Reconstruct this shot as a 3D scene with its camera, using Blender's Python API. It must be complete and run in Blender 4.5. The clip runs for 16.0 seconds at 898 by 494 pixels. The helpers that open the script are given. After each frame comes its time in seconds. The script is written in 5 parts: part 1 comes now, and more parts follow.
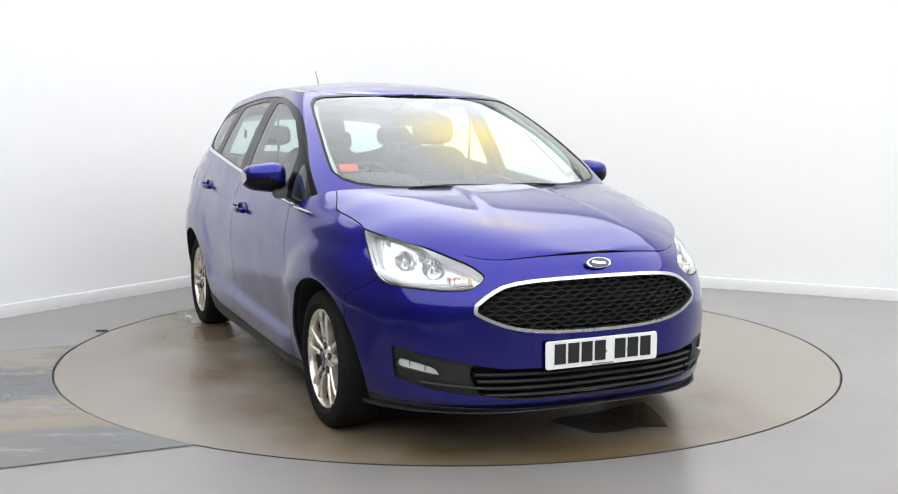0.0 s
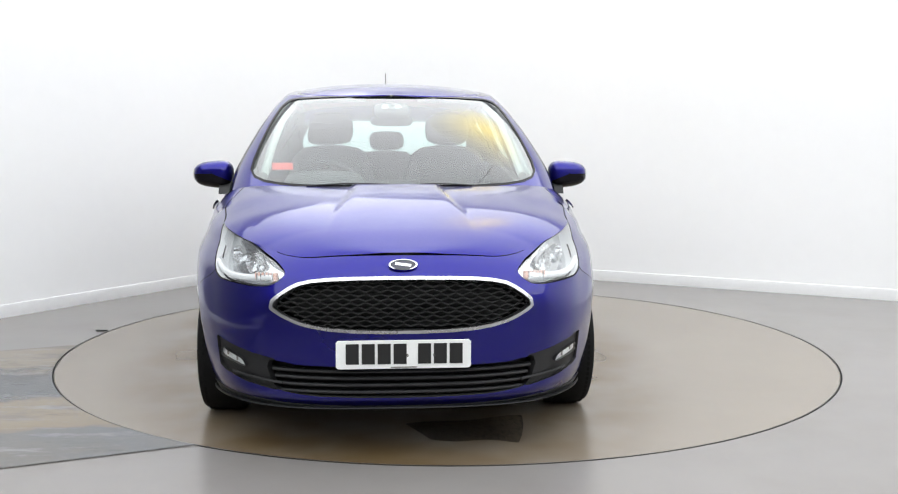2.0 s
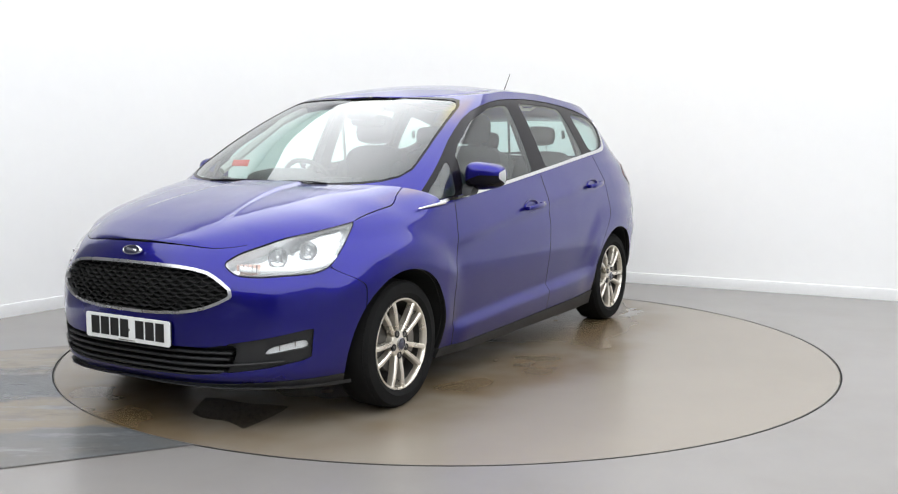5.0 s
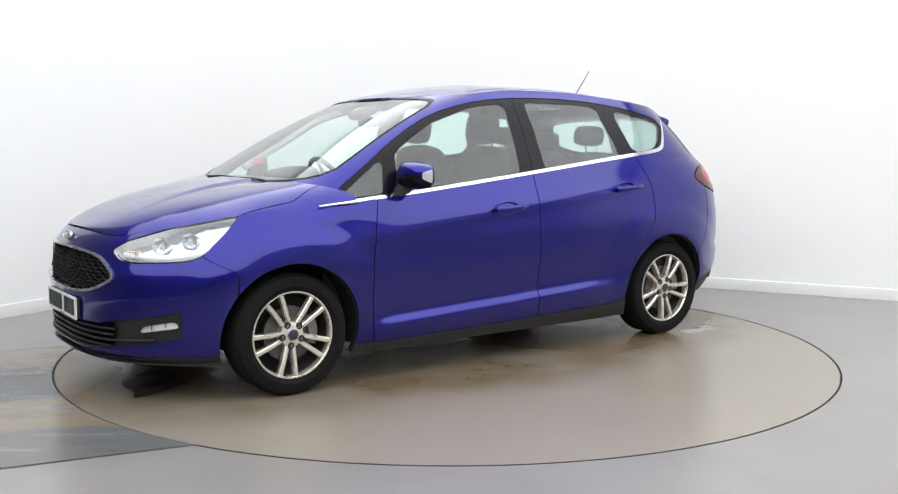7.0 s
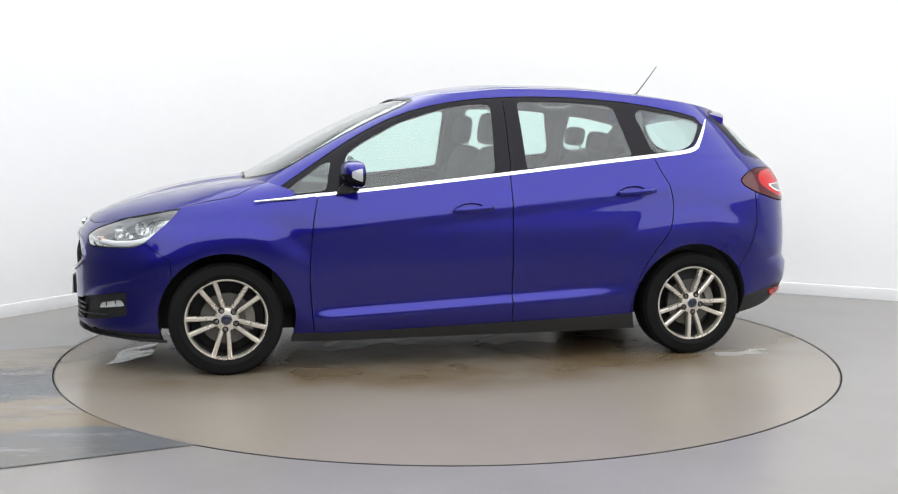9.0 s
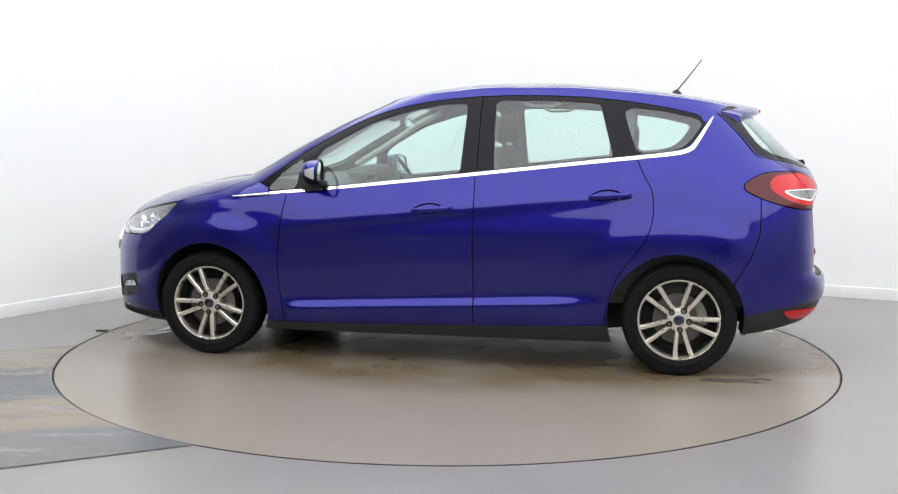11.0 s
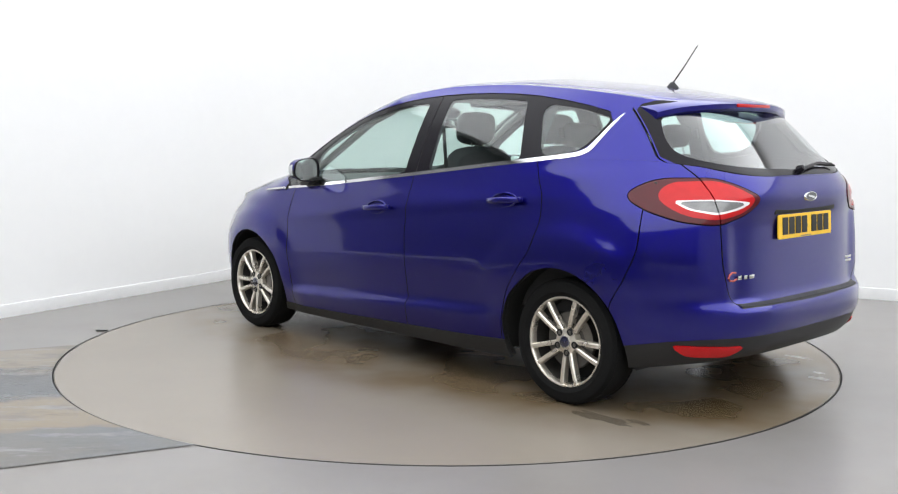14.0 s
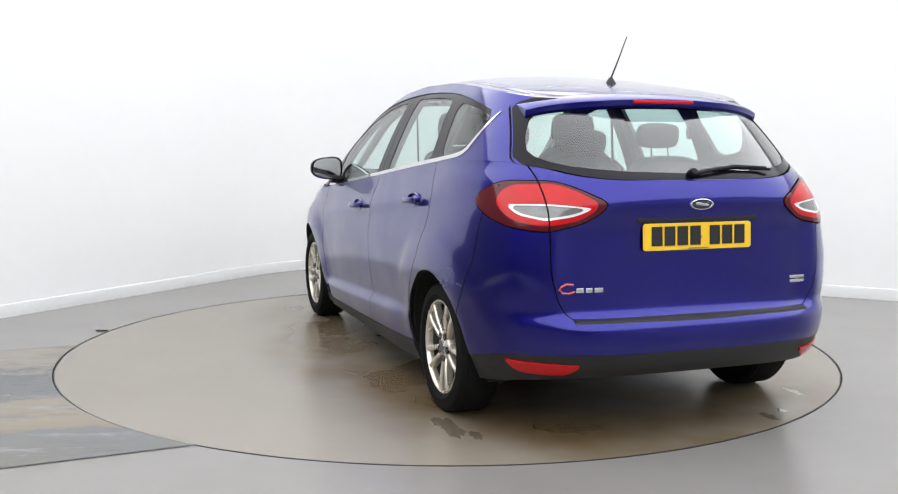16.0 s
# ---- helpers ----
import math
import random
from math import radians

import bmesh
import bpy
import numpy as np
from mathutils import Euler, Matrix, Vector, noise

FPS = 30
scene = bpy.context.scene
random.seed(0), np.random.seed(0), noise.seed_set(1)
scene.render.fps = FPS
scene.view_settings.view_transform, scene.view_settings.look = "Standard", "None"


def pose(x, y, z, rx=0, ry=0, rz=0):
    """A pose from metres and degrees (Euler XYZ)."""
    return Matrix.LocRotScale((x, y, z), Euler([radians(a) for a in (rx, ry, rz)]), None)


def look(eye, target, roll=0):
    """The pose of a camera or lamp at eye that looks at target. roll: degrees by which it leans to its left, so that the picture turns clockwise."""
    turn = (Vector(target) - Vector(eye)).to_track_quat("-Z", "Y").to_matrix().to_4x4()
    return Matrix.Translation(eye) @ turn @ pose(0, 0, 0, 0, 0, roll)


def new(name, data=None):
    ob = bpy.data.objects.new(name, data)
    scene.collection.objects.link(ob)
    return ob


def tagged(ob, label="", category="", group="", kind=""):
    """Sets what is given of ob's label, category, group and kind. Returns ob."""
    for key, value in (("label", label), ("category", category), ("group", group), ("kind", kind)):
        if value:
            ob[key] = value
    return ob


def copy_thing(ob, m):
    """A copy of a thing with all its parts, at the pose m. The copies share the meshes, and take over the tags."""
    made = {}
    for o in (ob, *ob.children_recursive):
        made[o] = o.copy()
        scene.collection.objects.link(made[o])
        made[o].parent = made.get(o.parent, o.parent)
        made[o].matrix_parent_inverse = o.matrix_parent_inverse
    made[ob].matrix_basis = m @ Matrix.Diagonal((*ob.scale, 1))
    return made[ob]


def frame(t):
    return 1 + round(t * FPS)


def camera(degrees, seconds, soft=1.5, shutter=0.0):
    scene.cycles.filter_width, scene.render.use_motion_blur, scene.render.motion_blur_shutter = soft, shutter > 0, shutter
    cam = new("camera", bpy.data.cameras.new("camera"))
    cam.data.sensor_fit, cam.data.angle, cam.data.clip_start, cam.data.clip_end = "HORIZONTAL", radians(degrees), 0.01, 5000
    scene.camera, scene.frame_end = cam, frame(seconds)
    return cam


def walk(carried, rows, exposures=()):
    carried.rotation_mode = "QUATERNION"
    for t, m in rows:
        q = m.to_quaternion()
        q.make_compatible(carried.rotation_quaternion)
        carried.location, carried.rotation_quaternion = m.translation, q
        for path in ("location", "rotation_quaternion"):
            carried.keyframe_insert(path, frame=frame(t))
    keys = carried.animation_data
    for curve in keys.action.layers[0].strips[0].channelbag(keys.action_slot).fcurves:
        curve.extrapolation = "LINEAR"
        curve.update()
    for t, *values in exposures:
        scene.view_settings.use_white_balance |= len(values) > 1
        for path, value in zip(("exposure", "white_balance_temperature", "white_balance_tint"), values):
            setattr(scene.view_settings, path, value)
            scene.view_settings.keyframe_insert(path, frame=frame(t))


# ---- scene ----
cam = camera(48.94, 16.0, soft=1.15)
EYE = Vector((0.0, -5.8976, 1.2515))
PITCH, YAW = radians(6.317), radians(0.081)
AIM = EYE + Vector((math.sin(YAW) * math.cos(PITCH), math.cos(YAW) * math.cos(PITCH), -math.sin(PITCH)))
walk(cam, [(0.0, look(EYE, AIM, 0.151)), (16.0, look(EYE, AIM, 0.151))])

# ---- world and lights: a closed white studio under a luminous ceiling ----
world = bpy.data.worlds.new("world")
scene.world = world
world.use_nodes = True
world.node_tree.nodes["Background"].inputs[0].default_value = (0.9, 0.95, 1.0, 1)
world.node_tree.nodes["Background"].inputs[1].default_value = 0.02
scene.view_settings.exposure = 0.15
PANEL_STRENGTH = 2.0
CEILING = 3.6


# ---- materials ----
def material(name, color, rough=0.5, metal=0.0, coat=0.0, bump=0.0, bump_scale=200.0, vary=0.0, vary_scale=3.0,
             rough_vary=0.0, emit=None, strength=0.0, trans=0.0, ior=1.45, coat_rough=0.03):
    m = bpy.data.materials.new(name)
    m.use_nodes = True
    nt = m.node_tree
    b = nt.nodes["Principled BSDF"]
    b.inputs["Base Color"].default_value = (*color, 1)
    b.inputs["Roughness"].default_value = rough
    b.inputs["Metallic"].default_value = metal
    b.inputs["Coat Weight"].default_value = coat
    b.inputs["Coat Roughness"].default_value = coat_rough
    b.inputs["Transmission Weight"].default_value = trans
    b.inputs["IOR"].default_value = ior
    if emit:
        b.inputs["Emission Color"].default_value = (*emit, 1)
        b.inputs["Emission Strength"].default_value = strength
    co = nt.nodes.new("ShaderNodeTexCoord")

    def noise_node(scale, detail=4.0):
        n = nt.nodes.new("ShaderNodeTexNoise")
        n.inputs["Scale"].default_value, n.inputs["Detail"].default_value = scale, detail
        nt.links.new(co.outputs["Object"], n.inputs["Vector"])
        return n.outputs["Fac"]

    if vary:
        f1, f2 = noise_node(vary_scale), noise_node(vary_scale * 11)
        add = nt.nodes.new("ShaderNodeMath")
        add.operation = "ADD"
        nt.links.new(f1, add.inputs[0])
        nt.links.new(f2, add.inputs[1])
        ramp = nt.nodes.new("ShaderNodeMapRange")
        ramp.inputs[1].default_value, ramp.inputs[2].default_value = 0.6, 1.4
        ramp.inputs[3].default_value, ramp.inputs[4].default_value = 1 - vary, 1 + vary
        nt.links.new(add.outputs[0], ramp.inputs[0])
        mul = nt.nodes.new("ShaderNodeVectorMath")
        mul.operation = "SCALE"
        mul.inputs[0].default_value = color
        nt.links.new(ramp.outputs[0], mul.inputs["Scale"])
        nt.links.new(mul.outputs[0], b.inputs["Base Color"])
    if rough_vary:
        rr = nt.nodes.new("ShaderNodeMapRange")
        rr.inputs[1].default_value, rr.inputs[2].default_value = 0.3, 0.7
        rr.inputs[3].default_value, rr.inputs[4].default_value = rough - rough_vary, rough + rough_vary
        nt.links.new(noise_node(vary_scale * 2.3), rr.inputs[0])
        nt.links.new(rr.outputs[0], b.inputs["Roughness"])
    if bump:
        bp = nt.nodes.new("ShaderNodeBump")
        bp.inputs["Strength"].default_value, bp.inputs["Distance"].default_value = bump, 0.002
        nt.links.new(noise_node(bump_scale), bp.inputs["Height"])
        nt.links.new(bp.outputs[0], b.inputs["Normal"])
    return m


def floor_material(name, base, stain, stain_amount, bands=None, across=(0, 1, 0), start=0.0, centre=None):
    """Worn resin floor: clouding, fine speckle, brown water stains and streaks."""
    m = bpy.data.materials.new(name)
    m.use_nodes = True
    nt = m.node_tree
    b = nt.nodes["Principled BSDF"]
    co = nt.nodes.new("ShaderNodeTexCoord")

    def noise_node(scale, detail=6.0, rough=0.6, stretch=None, turn=0.0):
        n = nt.nodes.new("ShaderNodeTexNoise")
        n.inputs["Scale"].default_value, n.inputs["Detail"].default_value = scale, detail
        n.inputs["Roughness"].default_value = rough
        src = co.outputs["Object"]
        if stretch:
            mp = nt.nodes.new("ShaderNodeMapping")
            mp.inputs["Scale"].default_value = stretch
            mp.inputs["Rotation"].default_value = (0, 0, turn)
            nt.links.new(src, mp.inputs["Vector"])
            src = mp.outputs[0]
        nt.links.new(src, n.inputs["Vector"])
        return n.outputs["Fac"]

    def ramp(src, lo, hi, a=0.0, c=1.0):
        r = nt.nodes.new("ShaderNodeMapRange")
        r.interpolation_type = "SMOOTHSTEP"
        if lo > hi:
            lo, hi, a, c = hi, lo, c, a
        for i, v in enumerate((lo, hi, a, c)):
            r.inputs[i + 1].default_value = v
        nt.links.new(src, r.inputs[0])
        return r.outputs[0]

    def mix(fac, a, c):
        x = nt.nodes.new("ShaderNodeMix")
        x.data_type = "RGBA"
        nt.links.new(fac, x.inputs[0])
        for sock, v in ((x.inputs[6], a), (x.inputs[7], c)):
            if isinstance(v, tuple):
                sock.default_value = (*v, 1)
            else:
                nt.links.new(v, sock)
        return x.outputs[2]

    def times(a, c):
        x = nt.nodes.new("ShaderNodeMath")
        x.operation = "MULTIPLY"
        nt.links.new(a, x.inputs[0])
        if isinstance(c, float):
            x.inputs[1].default_value = c
        else:
            nt.links.new(c, x.inputs[1])
        return x.outputs[0]

    if bands:
        # bands that run along the strip, blurred and broken by noise
        dot = nt.nodes.new("ShaderNodeVectorMath")
        dot.operation = "DOT_PRODUCT"
        dot.inputs[1].default_value = across
        nt.links.new(co.outputs["Object"], dot.inputs[0])
        wob = nt.nodes.new("ShaderNodeMath")
        wob.operation = "ADD"
        shift = nt.nodes.new("ShaderNodeMath")
        shift.operation, shift.inputs[1].default_value = "SUBTRACT", start
        nt.links.new(dot.outputs["Value"], shift.inputs[0])
        nt.links.new(shift.outputs[0], wob.inputs[0])
        nt.links.new(ramp(noise_node(2.2, stretch=(0.5, 1.0, 1.0), turn=-0.42), 0.3, 0.7, -0.10, 0.10), wob.inputs[1])
        cr = nt.nodes.new("ShaderNodeValToRGB")
        cr.color_ramp.elements[0].position, cr.color_ramp.elements[0].color = bands[0][0], (*bands[0][1], 1)
        cr.color_ramp.elements[1].position, cr.color_ramp.elements[1].color = bands[-1][0], (*bands[-1][1], 1)
        for p, c in bands[1:-1]:
            cr.color_ramp.elements.new(p).color = (*c, 1)
        nt.links.new(wob.outputs[0], cr.inputs[0])
        col = cr.outputs[0]
    else:
        col = mix(ramp(noise_node(0.55, 5.0), 0.2, 0.8), tuple(v * 0.93 for v in base), tuple(v * 1.05 for v in base))
    col = mix(times(ramp(noise_node(38.0, 3.0), 0.5, 0.75), 0.35 if bands else 0.04), col, tuple(v * 0.86 for v in base))
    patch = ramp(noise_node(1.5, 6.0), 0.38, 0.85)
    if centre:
        # brown stain kept to an oval under the car, also deepening its shade
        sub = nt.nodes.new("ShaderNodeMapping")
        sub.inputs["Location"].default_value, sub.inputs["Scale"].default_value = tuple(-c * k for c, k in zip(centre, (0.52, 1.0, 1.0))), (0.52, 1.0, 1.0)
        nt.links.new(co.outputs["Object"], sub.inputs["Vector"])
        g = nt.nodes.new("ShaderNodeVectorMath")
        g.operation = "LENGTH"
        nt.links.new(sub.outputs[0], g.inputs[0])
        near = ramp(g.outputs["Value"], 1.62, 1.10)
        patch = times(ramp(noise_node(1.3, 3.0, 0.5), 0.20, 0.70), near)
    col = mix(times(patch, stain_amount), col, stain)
    if bands:
        # scuffs worn pale and dark patches, drawn out along the strip
        col = mix(times(ramp(noise_node(7.0, 8.0, 0.7, (0.35, 1.6, 1.0), -0.42), 0.52, 0.70), 0.40), col, (0.30, 0.30, 0.31))
        col = mix(times(ramp(noise_node(4.0, 8.0, 0.7, (0.4, 1.4, 1.0), -0.42), 0.55, 0.72), 0.55), col, (0.055, 0.058, 0.065))
    streak = ramp(noise_node(7.0, 6.0, 0.6, (0.5, 1.8, 1.0), 0.6), 0.60, 0.76)
    col = mix(times(times(streak, ramp(noise_node(1.1, 2.0), 0.50, 0.65)), 0.35 if bands else 0.012), col, tuple(v * 0.55 for v in stain))
    nt.links.new(col, b.inputs["Base Color"])
    b.inputs["Roughness"].default_value = 0.27
    b.inputs["Specular IOR Level"].default_value = 0.6
    bp = nt.nodes.new("ShaderNodeBump")
    bp.inputs["Strength"].default_value, bp.inputs["Distance"].default_value = 0.05, 0.002
    nt.links.new(noise_node(14.0, 1.5), bp.inputs["Height"])
    if bands:
        nt.links.new(bp.outputs[0], b.inputs["Normal"])
    return m


def glass_material(name, tint, rough=0.0, gloss=0.055, power=4.0):
    """Thin toughened glass: a clear, slightly green sheet with a mirror gloss."""
    m = bpy.data.materials.new(name)
    m.use_nodes = True
    nt = m.node_tree
    nt.nodes.remove(nt.nodes["Principled BSDF"])
    out = nt.nodes["Material Output"]
    tr = nt.nodes.new("ShaderNodeBsdfTransparent")
    tr.inputs[0].default_value = (*tint, 1)
    gl = nt.nodes.new("ShaderNodeBsdfGlossy")
    gl.inputs["Roughness"].default_value = rough
    gl.inputs["Color"].default_value = (0.95, 0.95, 0.95, 1)
    lw = nt.nodes.new("ShaderNodeLayerWeight")
    lw.inputs["Blend"].default_value = 0.5
    pw = nt.nodes.new("ShaderNodeMath")
    pw.operation, pw.inputs[1].default_value = "POWER", power
    nt.links.new(lw.outputs["Facing"], pw.inputs[0])
    fr = nt.nodes.new("ShaderNodeMapRange")
    fr.inputs[3].default_value, fr.inputs[4].default_value = gloss, 0.9
    nt.links.new(pw.outputs[0], fr.inputs[0])
    mx = nt.nodes.new("ShaderNodeMixShader")
    nt.links.new(fr.outputs[0], mx.inputs[0])
    nt.links.new(tr.outputs[0], mx.inputs[1])
    nt.links.new(gl.outputs[0], mx.inputs[2])
    nt.links.new(mx.outputs[0], out.inputs[0])
    return m


def paint_material():
    """Deep violet-blue metallic lacquer with fine flake under a clear coat."""
    m = material("blue_paint", (0.0050, 0.0033, 0.182), rough=0.36, metal=0.86, coat=1.0, coat_rough=0.060)
    nt = m.node_tree
    b = nt.nodes["Principled BSDF"]
    b.inputs["Specular IOR Level"].default_value = 0.12
    b.inputs["Coat IOR"].default_value = 1.46
    co = nt.nodes.new("ShaderNodeTexCoord")
    v = nt.nodes.new("ShaderNodeTexVoronoi")
    v.inputs["Scale"].default_value = 1400
    nt.links.new(co.outputs["Object"], v.inputs["Vector"])
    bp = nt.nodes.new("ShaderNodeBump")
    bp.inputs["Strength"].default_value, bp.inputs["Distance"].default_value = 0.05, 0.001
    nt.links.new(v.outputs["Distance"], bp.inputs["Height"])
    nt.links.new(bp.outputs[0], b.inputs["Normal"])
    n = nt.nodes.new("ShaderNodeTexNoise")
    n.inputs["Scale"].default_value, n.inputs["Detail"].default_value = 2.5, 5
    nt.links.new(co.outputs["Object"], n.inputs["Vector"])
    r = nt.nodes.new("ShaderNodeMapRange")
    for i, k in enumerate((0.3, 0.7, 0.27, 0.37)):
        r.inputs[i + 1].default_value = k
    nt.links.new(n.outputs["Fac"], r.inputs[0])
    nt.links.new(r.outputs[0], b.inputs["Roughness"])
    return m


M_PAINT = paint_material()
M_BLACK = material("black_plastic", (0.015, 0.015, 0.016), 0.48, bump=0.15, bump_scale=500, vary=0.15, vary_scale=8)
M_GLOSS = material("gloss_black", (0.006, 0.005, 0.008), 0.2, rough_vary=0.05)
M_GLOSS.node_tree.nodes["Principled BSDF"].inputs["Specular IOR Level"].default_value = 0.2
M_INNER = material("cavity_black", (0.012, 0.012, 0.012), 0.7, vary=0.2, vary_scale=6)
M_TRIM = material("cabin_trim", (0.042, 0.042, 0.044), 0.65, vary=0.1, vary_scale=3)
M_LINER = material("headliner", (0.42, 0.42, 0.40), 0.9, vary=0.06, vary_scale=10)
M_CHROME = material("chrome", (0.72, 0.72, 0.73), 0.10, metal=1.0, rough_vary=0.04)
M_SATIN = material("satin_chrome", (0.60, 0.60, 0.61), 0.28, metal=1.0, rough_vary=0.05)
M_ALLOY = material("alloy", (0.74, 0.69, 0.61), 0.30, metal=0.8, coat=0.3, rough_vary=0.06, vary=0.10, vary_scale=7)
M_RUBBER = material("tyre_rubber", (0.007, 0.007, 0.007), 0.85, bump=0.3, bump_scale=160, vary=0.25, vary_scale=9)
M_RUBBER.node_tree.nodes["Principled BSDF"].inputs["Specular IOR Level"].default_value = 0.2
M_GLASS = glass_material("side_glass", (0.80, 0.955, 0.915), gloss=0.085)
M_SCREEN = glass_material("windscreen_glass", (0.82, 0.94, 0.90), gloss=0.06, power=2.8)
M_TINT = glass_material("rear_glass", (0.72, 0.86, 0.85), gloss=0.07, power=2.6)
M_LENS = glass_material("lamp_lens", (0.97, 0.98, 0.98))
M_REFLECTOR = material("lamp_reflector", (0.86, 0.87, 0.88), 0.14, metal=0.85)
M_FACET = material("lamp_facets", (0.66, 0.67, 0.68), 0.14, metal=0.95, bump=1.0, bump_scale=34)
M_LAMPWHITE = material("lamp_housing", (0.88, 0.89, 0.90), 0.25, metal=0.15)
M_RED = material("red_lens", (0.50, 0.004, 0.007), 0.2, coat=0.45, vary=0.15, vary_scale=25)
M_DARKRED = material("dark_red_lens", (0.075, 0.002, 0.006), 0.2, coat=0.45)
for m in (M_RED, M_DARKRED):
    m.node_tree.nodes["Principled BSDF"].inputs["Specular IOR Level"].default_value = 0.2
M_WHITELENS = material("clear_lens", (0.20, 0.20, 0.20), 0.2, metal=0.3, coat=0.5, vary=0.3, vary_scale=30)
M_AMBER = material("amber_lens", (0.75, 0.50, 0.42), 0.2, coat=1.0)
M_PLATE_W = material("plate_white", (0.80, 0.81, 0.80), 0.35, vary=0.04, vary_scale=12)
M_PLATE_Y = material("plate_yellow", (0.85, 0.52, 0.02), 0.35, vary=0.05, vary_scale=12)
M_INK = material("plate_ink", (0.012, 0.012, 0.012), 0.5)
M_BADGE = material("badge_blue", (0.008, 0.010, 0.035), 0.15, coat=1.0)
M_FABRIC = material("seat_fabric", (0.030, 0.031, 0.034), 0.95, vary=0.12, vary_scale=3)
M_MIRROR = material("mirror_glass", (0.9, 0.92, 0.92), 0.02, metal=1.0)
M_REDTAG = material("red_card", (0.65, 0.05, 0.03), 0.5)
M_STEEL = material("brake_steel", (0.22, 0.205, 0.19), 0.45, metal=1.0, rough_vary=0.1, vary=0.2, vary_scale=10)
M_WALL = material("white_wall_paint", (0.84, 0.84, 0.84), 0.75, bump=0.06, bump_scale=60, vary=0.012, vary_scale=0.8)
# tones for the unseen walls, set by what the car should reflect
M_GREY = material("unseen_grey_wall", (0.16, 0.16, 0.165), 0.8, bump=0.06, bump_scale=60, vary=0.03, vary_scale=0.8)
M_MID = material("unseen_pale_wall", (0.48, 0.48, 0.49), 0.8, bump=0.06, bump_scale=60, vary=0.03, vary_scale=0.8)
M_SKIRT = material("white_gloss_trim", (0.72, 0.72, 0.72), 0.35, vary=0.03, vary_scale=4)
M_CEIL = material("ceiling_white", (0.82, 0.82, 0.82), 0.9, vary=0.02, vary_scale=1)
M_LIGHT = material("light_diffuser", (0.9, 0.9, 0.9), 0.5, emit=(0.945, 0.975, 1.0), strength=PANEL_STRENGTH)
M_GAP = material("pit_black", (0.01, 0.01, 0.01), 0.8, vary=0.2, vary_scale=3)
M_FLOOR = floor_material("resin_floor", (0.225, 0.213, 0.203), (0.16, 0.142, 0.118), 0.25)
# the table's stain is centred beneath the car and carries part of its shadow
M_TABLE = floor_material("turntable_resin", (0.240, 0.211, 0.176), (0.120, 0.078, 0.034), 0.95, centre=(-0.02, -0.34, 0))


# ---- mesh helpers ----
def mesh_ob(name, verts, faces, mats, parent=None, label="", smooth=True, face_mats=None, normals=None):
    me = bpy.data.meshes.new(name)
    me.from_pydata([tuple(v) for v in verts], [], [tuple(f) for f in faces])
    for m in (mats if isinstance(mats, (list, tuple)) else [mats]):
        me.materials.append(m)
    if face_mats is not None:
        me.polygons.foreach_set("material_index", np.asarray(face_mats, dtype=np.int32))
    me.polygons.foreach_set("use_smooth", np.full(len(me.polygons), smooth))
    me.update()
    if normals is not None:
        me.normals_split_custom_set_from_vertices([tuple(n) for n in normals])
    ob = new(name, me)
    if parent:
        ob.parent = parent
    if label:
        tagged(ob, label)
    return ob


def part(name, bm, mat, parent, label="", smooth=True, bevel=0.0, segs=2):
    """Links a bmesh as one mesh object under a thing or a part."""
    if bevel:
        edges = [e for e in bm.edges if len(e.link_faces) == 2 and e.calc_face_angle(0) > 0.5]
        bmesh.ops.bevel(bm, geom=edges, offset=bevel, segments=segs, profile=0.5, affect="EDGES", clamp_overlap=True)
    bmesh.ops.recalc_face_normals(bm, faces=bm.faces)
    me = bpy.data.meshes.new(name)
    bm.to_mesh(me)
    bm.free()
    me.materials.append(mat)
    if smooth:
        me.polygons.foreach_set("use_smooth", np.full(len(me.polygons), True))
        me.set_sharp_from_angle(angle=radians(35))
    ob = new(name, me)
    if parent:
        ob.parent = parent
    if label:
        tagged(ob, label)
    return ob


def box_bm(size, m=None, bm=None):
    bm = bm or bmesh.new()
    bmesh.ops.create_cube(bm, size=1, matrix=(m or Matrix()) @ Matrix.Diagonal((*size, 1)))
    return bm


def prism_bm(outline, lo, hi, axis="y"):
    """A solid from an outline of (a, b) pairs, drawn out along an axis from lo to hi."""
    bm = bmesh.new()
    put = {"x": lambda a, b, c: (c, a, b), "y": lambda a, b, c: (a, c, b), "z": lambda a, b, c: (a, b, c)}[axis]
    p = [bm.verts.new(put(a, b, lo)) for a, b in outline]
    q = [bm.verts.new(put(a, b, hi)) for a, b in outline]
    n = len(p)
    bm.faces.new(p)
    bm.faces.new(q[::-1])
    for i in range(n):
        bm.faces.new((p[i], q[i], q[(i + 1) % n], p[(i + 1) % n]))
    return bm


